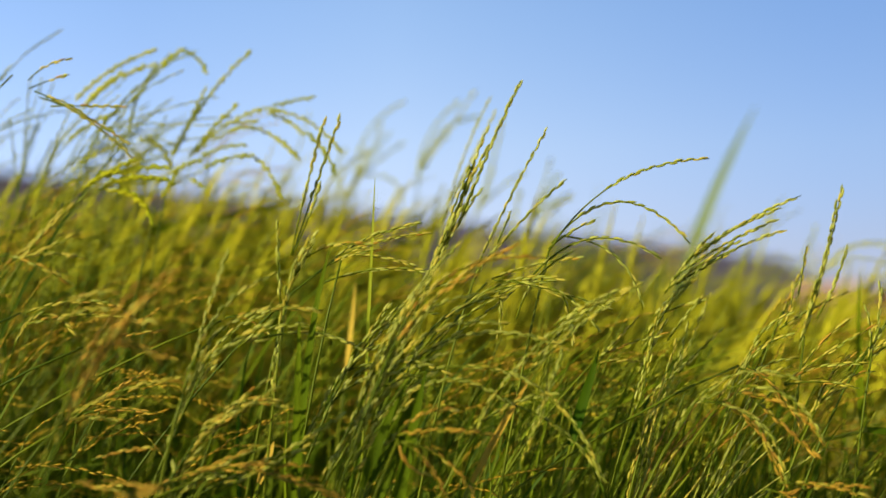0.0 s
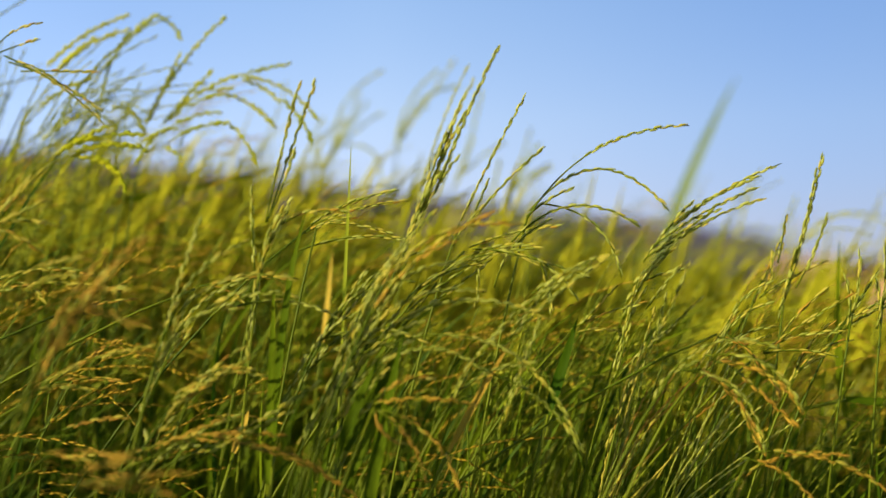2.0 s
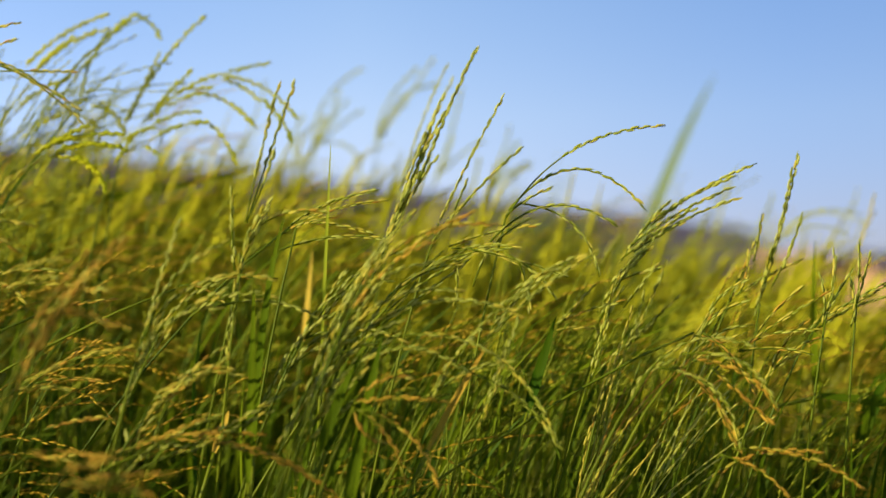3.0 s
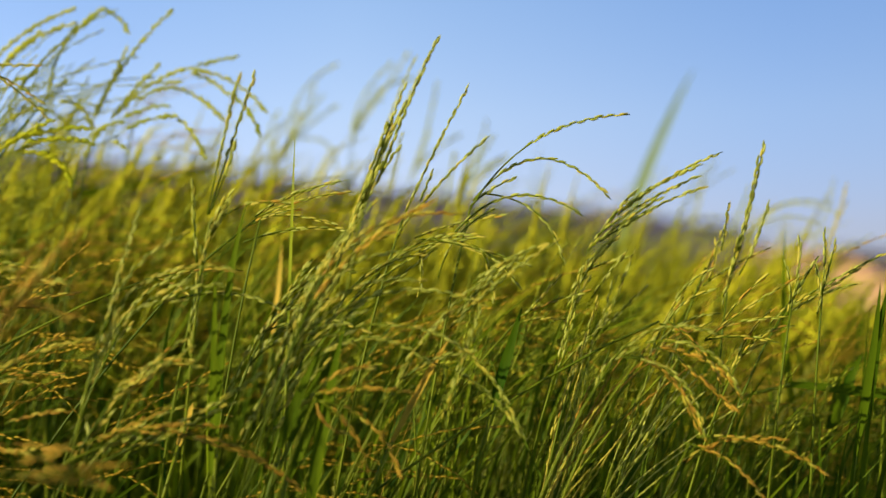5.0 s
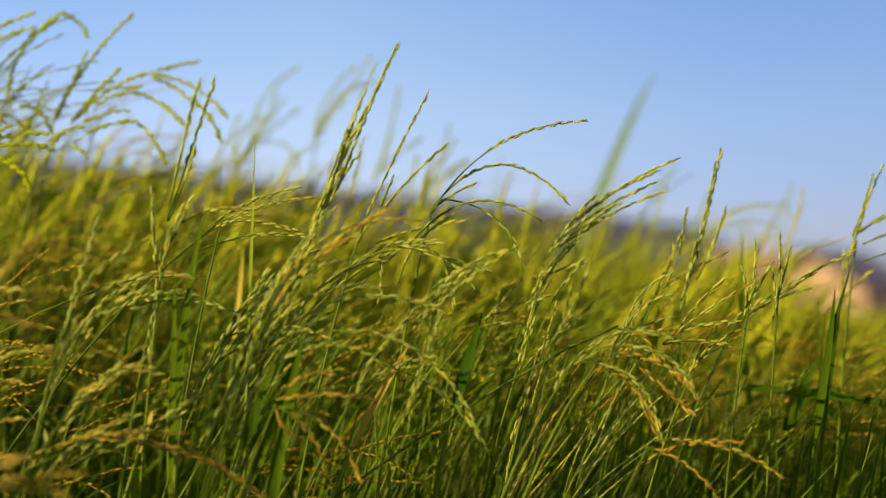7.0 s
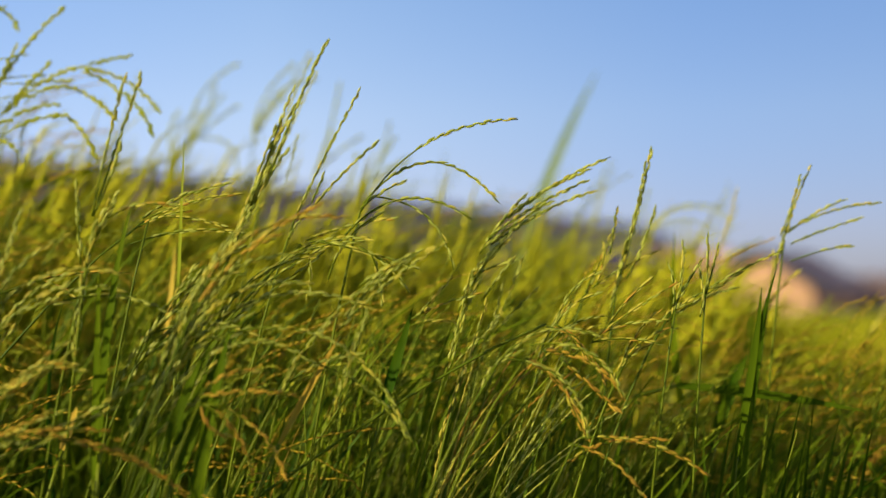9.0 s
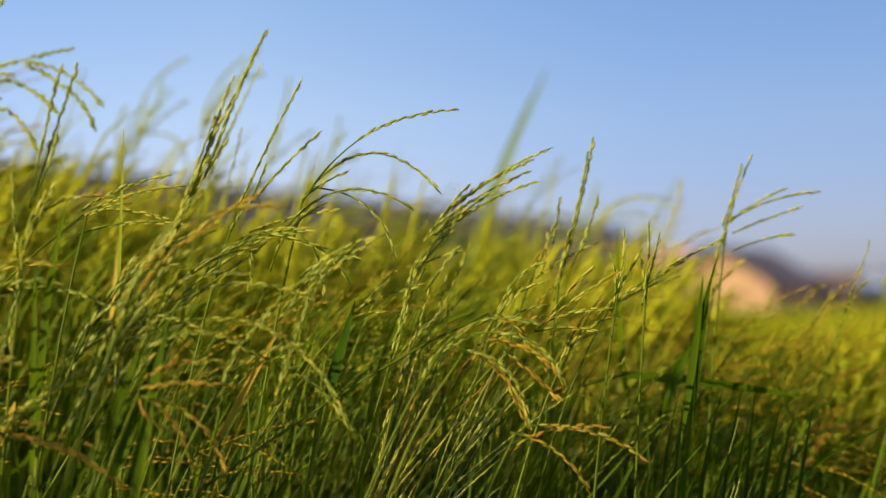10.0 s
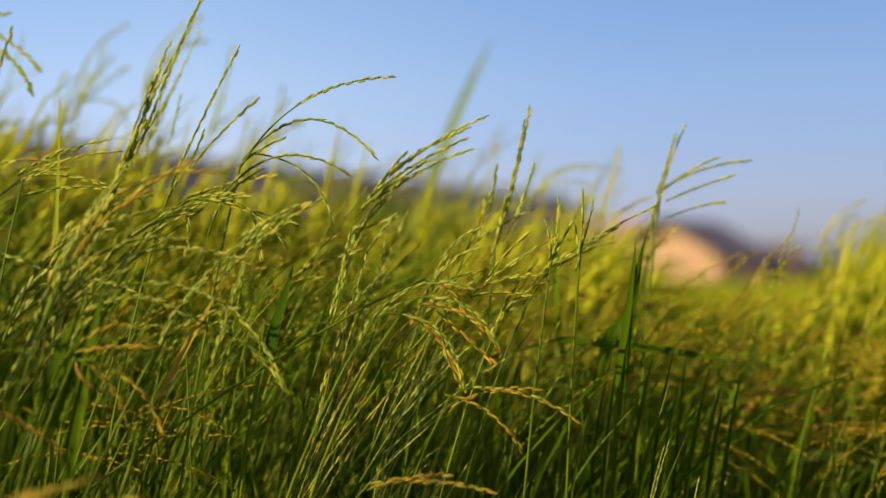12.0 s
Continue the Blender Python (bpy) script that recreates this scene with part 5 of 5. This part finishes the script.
# ---- whole rice plants behind them, a few kinds repeated ----
def rice_plant(seed, stalks, leaves, gold):
    """A tuft of rice: stems that lean with the wind, leaves, nodding ears; gold below 0: a young tuft with no ears yet."""
    r = random.Random(seed)
    words = "leafy green rice tuft with ripening yellow-green ears" if gold >= 0 else "low green rice tuft of narrow upright leaves"
    thing = tagged(new("rice_plant"), words, "rice plant", "rice tufts of the field")
    for k in range(stalks):
        a = Vector((r.uniform(-0.05, 0.05), r.uniform(-0.05, 0.05), -0.01))
        z = r.uniform(0.76, 0.93)
        lean = radians(r.uniform(4, 30))
        top = Vector((a.x + 0.06 + math.sin(lean) * 0.16, a.y + r.uniform(-0.05, 0.05), z))
        d = Vector((math.sin(lean), 0, math.cos(lean)))
        bm = bmesh.new()
        tube(bm, hermite(a, Vector((0, 0, z * 0.9)), top, d * 0.5, 8), 0.0015, 0.0008, 4)
        part("stem", bm, STEM, thing)
        if gold < 0:
            continue
        tint = "gold" if r.random() < gold else "green" if r.random() < 0.94 else "brown"
        bm = bmesh.new()
        for b in range(r.randrange(5, 8)):
            s = top - d * 0.02 * b * r.uniform(0.5, 1.0)
            ang = lean + radians(r.uniform(-5, 26))
            ln = r.uniform(0.07, 0.14)
            tip = s + Vector((math.sin(ang) * ln, r.uniform(-0.03, 0.03), math.cos(ang) * ln - r.uniform(0, 0.015)))
            pts = bezier(s, (s + tip) * 0.5 + Vector((0, 0, r.uniform(0.001, 0.008))), tip, 6)
            tube(bm, pts, 0.0006, 0.0004, 3)
            n = int(ln / 0.0095)
            for q in range(n):
                f = (q + 0.6) / n * 6
                i = min(int(f), 5)
                dd = (pts[i + 1] - pts[i]).normalized()
                p = pts[i].lerp(pts[i + 1], f - i)
                sd = Vector((r.uniform(-1, 1), r.uniform(-1, 1), r.uniform(-1, 1)))
                spindle(bm, Matrix.Translation(p) @ along((dd + sd * 0.13).normalized()), 0.0088, 0.0021, 4, (0.42,))
        part("ear", bm, GRAIN[tint], thing)
    for k in range(leaves):
        a = Vector((r.uniform(-0.06, 0.08), r.uniform(-0.06, 0.06), r.uniform(0.25, 0.55)))
        ln = r.uniform(0.30, 0.45) + (0.12 if gold < 0 else 0)
        ang = radians(r.uniform(-8, 38))
        yy = r.uniform(-0.10, 0.10)
        c = a + Vector((math.sin(ang) * ln, yy, math.cos(ang) * ln))
        b = (a + c) * 0.5 + Vector((-0.02, 0, 0.03))
        bm = bmesh.new()
        strip(bm, bezier(a, b, c, 7), r.uniform(0.004, 0.007), Vector((r.uniform(-0.8, 0.8), -1, 0.2)), 0.3, r.uniform(-0.5, 0.5))
        part("leaf", bm, LEAF if r.random() < 0.93 else LEAF_DRY, thing)
    return thing


KINDS = [rice_plant(20 + k, (6, 5, 7, 6, 5, 6)[k], (8, 7, 7, 8, 8, 7)[k], (0.4, 0.55, 0.35, 0.7, 0.45, 0.6)[k]) for k in range(6)]
LEAFY = [rice_plant(60 + k, (4, 3, 5)[k], (15, 16, 14)[k], -1) for k in range(3)]


def rise(x, y):
    """How tall the crop stands: lusher to the left, lower to the right."""
    b = math.degrees(math.atan2(x, y))
    return 1.035 - 0.08 * min(1, max(0, (b + 10) / 18)) - 0.15 * min(1, max(0, (b - 18.5) / 4)) + 0.03 * min(1, max(0, (-b - 8) / 5))


def crop_top(x, y):
    """The same for the open field, which stands lower farther out."""
    b = np.degrees(np.arctan2(x, y))
    return 1.03 - 0.11 * np.clip((b + 10) / 16, 0, 1) - 0.19 * np.clip((b - 18.5) / 3, 0, 1) * np.clip((30 - b) / 4, 0, 1) - 0.175 * np.clip((np.hypot(x, y) - 2.5) / 5, 0, 1) + 0.02 * np.clip((-b - 8) / 5, 0, 1)


spots, low_spots = [], []
prng = random.Random(5)
for row in range(6):
    y = 0.92 + 0.14 * row
    n = int((1.30 * y + 0.5) / 0.125)
    for i in range(n):
        x = -0.50 * y - 0.25 + (1.30 * y + 0.5) * (i + 0.5) / n
        x, yy = x + prng.uniform(-0.05, 0.05), y + prng.uniform(-0.05, 0.05)
        if math.degrees(math.atan2(x, yy)) < 6 and yy < 1.12:
            continue
        spots.append((x - 0.10, yy, rise(x, yy) * prng.uniform(0.92, 1.03), prng.uniform(-28, 28)))
# shorter tufts between the tall ones, where the crop thins out to the right
for row in range(4):
    for i in range(10):
        y = 0.84 + 0.08 * row + prng.uniform(-0.03, 0.03)
        x = y * math.tan(radians(1 + 25 * (i + 0.5) / 10)) + prng.uniform(-0.02, 0.02)
        (low_spots if (i + row) % 2 else spots).append((x - 0.12, y, (0.82, 0.86, 0.89, 0.92)[row] * prng.uniform(0.94, 1.04), prng.uniform(-28, 28)))
for row in range(3):
    for i in range(13):
        y = 1.0 + 0.09 * row + prng.uniform(-0.03, 0.03)
        x = y * math.tan(radians(-24 + 29 * (i + 0.5) / 13)) + prng.uniform(-0.03, 0.03)
        (low_spots if (i + row) % 2 else spots).append((x - 0.12, y, (0.86, 0.90, 0.94)[row] * prng.uniform(0.95, 1.04), prng.uniform(-28, 28)))
# lower tufts along the edge of the field
for row in range(3):
    for i in range(11):
        y = 0.70 + 0.09 * row + prng.uniform(-0.03, 0.03)
        x = -0.62 + 1.32 * (i + 0.5) / 11 + prng.uniform(-0.03, 0.03)
        low_spots.append((x - 0.10, y, (0.66, 0.70, 0.78)[row] * prng.uniform(0.95, 1.04), prng.uniform(-28, 28)))


for kinds, places in ((KINDS, spots), (LEAFY, low_spots)):
    for k, (x, y, s, a) in enumerate(places):
        m = pose(x, y, 0, 0, 0, a) @ Matrix.Scale(s, 4)
        if k < len(kinds):
            kinds[k].matrix_basis = m
        else:
            copy_thing(kinds[k % len(kinds)], m)


# ---- the rest of the field ----
def field(name, label, count, near, far_, spread, lo, hi, seed, slim=1.0, round_about=False, material=None):
    """Blades and ears past counting, from near to far, thinner with distance."""
    r = np.random.default_rng(seed)
    u = r.random(count)
    y = near * (far_ / near) ** (u ** (0.7 if round_about else 1.25))
    ang = np.radians(r.uniform(-spread, spread + 8, count))
    x = y * np.tan(ang)
    if round_about:
        # the rest of the circle about the place where one stands
        a = np.radians(spread + 6 + np.where(y > 1.5, 0, 12) + r.random(count) * np.where(y > 1.5, 356 - 2 * spread, 329 - 2 * spread))
        x, y = y * np.sin(a), y * np.cos(a)
    big = np.clip((np.hypot(x, y) / near) ** 0.35, 1, 3.2)
    top = crop_top(x, y) * (lo + (hi + 0.05 - lo) * r.random(count) ** 1.6)
    if round_about:
        # unseen near-left leaves get extra height, added to shade the lower stalks
        top = np.where((np.hypot(x, y) < 0.8) & (x < 0), top * 1.12, top)
    verts, faces = [], []
    rest = r.random((count, 6))
    for k in range(count):
        q, z = rest[k], top[k]
        w = (0.0012 + 0.0021 * q[0]) * big[k] * slim
        lean = (-0.04 + 0.30 * q[1]) * (0.2 if round_about and y[k] < 1.5 else 1.0)
        yy = (q[2] - 0.5) * 0.10
        dx, dy = math.cos(q[3] * 6.3) * w, math.sin(q[3] * 6.3) * w * 0.5
        b = len(verts)
        x0, y0 = x[k], y[k]
        verts += [(x0 - dx, y0 - dy, 0.25), (x0 + dx, y0 + dy, 0.25),
                  (x0 - dx + lean * 0.35, y0 - dy + yy * 0.4, z * 0.65), (x0 + dx + lean * 0.35, y0 + dy + yy * 0.4, z * 0.65),
                  (x0 - dx * 0.6 + lean * 0.8, y0 + yy * 0.8, z * (0.90 + 0.05 * q[5])), (x0 + dx * 0.6 + lean * 0.8, y0 + yy * 0.8, z * (0.90 + 0.05 * q[5])),
                  (x0 + lean * (1.1 + 1.3 * q[5]), y0 + yy * 1.5, z * (1.0 - 0.13 * q[5]))]
        faces += [(b, b + 1, b + 3, b + 2), (b + 2, b + 3, b + 5, b + 4), (b + 4, b + 5, b + 6)]
    ob = raw(name, verts, faces, material or FIELD_LEAF)
    tagged(ob, label, "rice field", kind="stuff")


def field_ears(name, label, count, near, far_, spread, lo, hi, seed, round_about=False):
    r = np.random.default_rng(seed)
    y = near * (far_ / near) ** (r.random(count) ** 1.25)
    x = y * np.tan(np.radians(r.uniform(-spread, spread + 8, count)))
    if round_about:
        a = np.radians(spread + 6 + np.where(y > 2.0, 0, 8) + r.random(count) * np.where(y > 2.0, 356 - 2 * spread, 333 - 2 * spread))
        x, y = y * np.sin(a), y * np.cos(a)
    big = np.clip((np.hypot(x, y) / near) ** 0.35, 1, 3.2) * (1.6 if round_about else 1.0)
    top = crop_top(x, y) * (lo + (hi + 0.05 - lo) * r.random(count) ** 1.6)
    verts, faces = [], []
    rest = r.random((count, 6))
    for k in range(count):
        q = rest[k]
        tilt = math.radians(8 + 92 * q[0])
        ln = 0.12 + 0.12 * q[1]
        p = Vector((x[k], y[k], top[k]))
        d = Vector((math.sin(tilt), (q[2] - 0.5) * 0.5, math.cos(tilt)))
        c = bezier(p - Vector((0.01, 0, 0.05)), p + d * ln * 0.5 + Vector((0, 0, 0.01 + 0.03 * q[4])), p + d * ln, 3)
        w = (0.0016 + 0.0012 * q[3]) * big[k]
        b = len(verts)
        for i, pt in enumerate(c):
            ww = w * (0.6, 1.2, 1.0, 0.15)[i]
            verts += [(pt.x - ww, pt.y, pt.z + ww * 0.4), (pt.x + ww, pt.y - ww * 0.6, pt.z), (pt.x + ww * 0.2, pt.y + ww, pt.z - ww * 0.3)]
        for i in range(3):
            for s in range(3):
                e = (s + 1) % 3
                faces.append((b + i * 3 + s, b + i * 3 + e, b + i * 3 + 3 + e, b + i * 3 + 3 + s))
    ob = raw(name, verts, faces, FIELD_EAR)
    tagged(ob, label, "rice field", kind="stuff")


# ---- the close thicket of stalks that stands between and below the tall ones ----
def thicket(count, near, far_, b0, b1, top, seed, ears, gold=0.25):
    """Slender stalks with ears, too many to count: their stems, leaves, green ears and golden ears."""
    r = random.Random(seed)
    stems, blades, green, ripe = bmesh_lists(), bmesh_lists(), bmesh_lists(), bmesh_lists()
    for k in range(count):
        d = near + (far_ - near) * r.random() ** 1.3
        bear = r.uniform(b0, b1)
        x, y = d * math.sin(radians(bear)), d * math.cos(radians(bear))
        low = 0.10 * min(1, max(0, (bear - 15) / 5)) + (0.05 if d < 0.84 else 0)
        z = top - low - 0.26 * r.random() ** 1.2
        lean = radians(r.gauss(22, 13))
        neck = Vector((x, y, z))
        end = Vector((math.sin(lean), r.uniform(-0.15, 0.15), math.cos(lean))).normalized()
        foot = Vector((x - math.sin(lean) * 0.38 + r.uniform(-0.04, 0.04), y + r.uniform(-0.03, 0.05), 0.0))
        pts = hermite(foot, Vector((0, 0, z * 0.9)), neck, end * z * 0.6, 9)
        ribbon3(stems, pts, 0.0011, 0.0006)
        if r.random() < ears and z > 0.80 and d > 0.84:
            sheet = ripe if r.random() < gold else green
            for q in range(r.randrange(4, 8)):
                s = neck - end * 0.018 * q * r.uniform(0.4, 1.0)
                turn = lean + radians(r.uniform(-8, 50) + (35 if sheet is ripe else 0))
                ln = r.uniform(0.05, 0.115)
                tip = s + Vector((math.sin(turn) * ln, r.uniform(-0.035, 0.035), math.cos(turn) * ln))
                path = bezier(s, (s + tip) * 0.5 + Vector((0, 0, r.uniform(0.002, 0.012))), tip, 5)
                ribbon3(stems, path, 0.0006, 0.0004)
                n = int(ln / 0.0050)
                for g in range(n):
                    f = (g + 0.7) / n * 5
                    i = min(int(f), 4)
                    dd = (path[i + 1] - path[i]).normalized()
                    off = Vector((r.uniform(-1, 1), r.uniform(-1, 1), r.uniform(-1, 1)))
                    husk(sheet, path[i].lerp(path[i + 1], min(f - i, 1)) + off * 0.0006, (dd + off * 0.10).normalized(), 0.0084 * r.uniform(0.8, 1.05), 0.0008)
        for q in range(r.choice((1, 2, 2, 3))):
            a = pts[r.randrange(3, 8)]
            ln = r.uniform(0.16, 0.36)
            turn = radians(r.gauss(16, 17))
            tip = a + Vector((math.sin(turn) * ln, r.uniform(-0.06, 0.06), math.cos(turn) * ln))
            tip.z = min(tip.z, top - low)
            path = bezier(a, (a + tip) * 0.5 + Vector((-0.015, 0, 0.02)), tip, 6)
            blade(blades, path, r.uniform(0.0008, 0.0023), Vector((r.uniform(-0.9, 0.9), -1, 0.2)))
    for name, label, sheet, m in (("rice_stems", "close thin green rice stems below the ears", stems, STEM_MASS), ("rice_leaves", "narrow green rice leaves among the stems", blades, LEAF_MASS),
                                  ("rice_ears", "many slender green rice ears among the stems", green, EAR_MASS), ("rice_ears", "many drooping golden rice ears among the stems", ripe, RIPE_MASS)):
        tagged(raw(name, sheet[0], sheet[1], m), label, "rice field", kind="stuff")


def bmesh_lists():
    return [], []


def ribbon3(sheet, pts, r0, r1):
    """A thin three-sided stem."""
    vs, fs = sheet
    b, n = len(vs), len(pts)
    for i, p in enumerate(pts):
        w = r0 + (r1 - r0) * i / (n - 1)
        vs += [(p.x - w, p.y - w * 0.5, p.z), (p.x + w, p.y - w * 0.5, p.z), (p.x, p.y + w, p.z)]
    for i in range(n - 1):
        for s in range(3):
            e = (s + 1) % 3
            fs.append((b + i * 3 + s, b + i * 3 + e, b + i * 3 + 3 + e, b + i * 3 + 3 + s))


def husk(sheet, p, d, ln, w):
    vs, fs = sheet
    b = len(vs)
    s = side_of(d) * w
    u = d.cross(s)
    m = p + d * ln * 0.45
    vs += [p, m + s, m + u, m - s, m - u, p + d * ln]
    for k in range(4):
        q = (k + 1) % 4
        fs += [(b, b + 1 + q, b + 1 + k), (b + 5, b + 1 + k, b + 1 + q)]


def blade(sheet, pts, w, facing):
    vs, fs = sheet
    b, n = len(vs), len(pts)
    for i, p in enumerate(pts):
        d = (pts[min(i + 1, n - 1)] - pts[max(i - 1, 0)]).normalized()
        s = facing.cross(d).normalized()
        t = i / (n - 1)
        ww = w * min(1, 0.6 + t) * (1 - t ** 2.4) + 0.0002
        vs += [p - s * ww, p + d.cross(s) * ww * -0.3, p + s * ww]
    for i in range(n - 1):
        for k in (0, 1):
            fs.append((b + i * 3 + k, b + i * 3 + k + 1, b + i * 3 + k + 4, b + i * 3 + k + 3))


thicket(330, 1.12, 1.7, -27, -4, 1.02, 11, 0.6, 0.45)
thicket(400, 0.97, 1.5, -4, 26, 0.95, 12, 0.3, 0.5)
# stalks out of view on the left, added to shade the lower left
thicket(24, 0.66, 1.10, -58, -29, 1.04, 14, 0.8, 0.3)
# low stalks below the view, added to keep light off the front stems
thicket(300, 0.30, 0.74, -45, 48, 0.85, 21, 0.0)
# unseen tall stalks behind and left, added to block the low sun
thicket(440, 0.42, 1.0, -165, -62, 1.13, 18, 0.3, 0.2)
thicket(150, 0.93, 1.2, 0, 19, 0.93, 19, 0.15, 0.5)
thicket(22, 0.95, 1.2, -27, -9, 0.94, 22, 1.0, 0.9)
thicket(85, 1.10, 1.7, -28, -11, 1.14, 15, 0.8, 0.3)
thicket(85, 1.3, 2.2, 3, 17.5, 1.04, 16, 0.9, 0.35)
thicket(170, 1.10, 2.0, 17, 34, 1.0, 13, 0.9, 0.85)
thicket(44, 1.5, 2.6, -13, 14, 1.13, 17, 0.9, 0.25)
field("rice_leaves", "dense green rice leaves of the open field", 96000, 1.3, 60.0, 26, 0.80, 0.975, 1)
field_ears("rice_ears", "yellow-green rice ears of the open field", 27500, 1.3, 30.0, 26, 0.76, 0.91, 2)
# LEAF_MASS, darker than FIELD_LEAF, stands in for shade under the ears
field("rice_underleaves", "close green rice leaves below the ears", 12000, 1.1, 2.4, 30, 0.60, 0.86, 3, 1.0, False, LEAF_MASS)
field("rice_leaves", "dense green rice leaves of the open field all round", 58000, 0.6, 25.0, 28, 0.80, 0.98, 4, 2.5, True)
field_ears("rice_ears", "yellow-green rice ears of the open field all round", 11000, 1.6, 20.0, 28, 0.80, 0.94, 6, True)
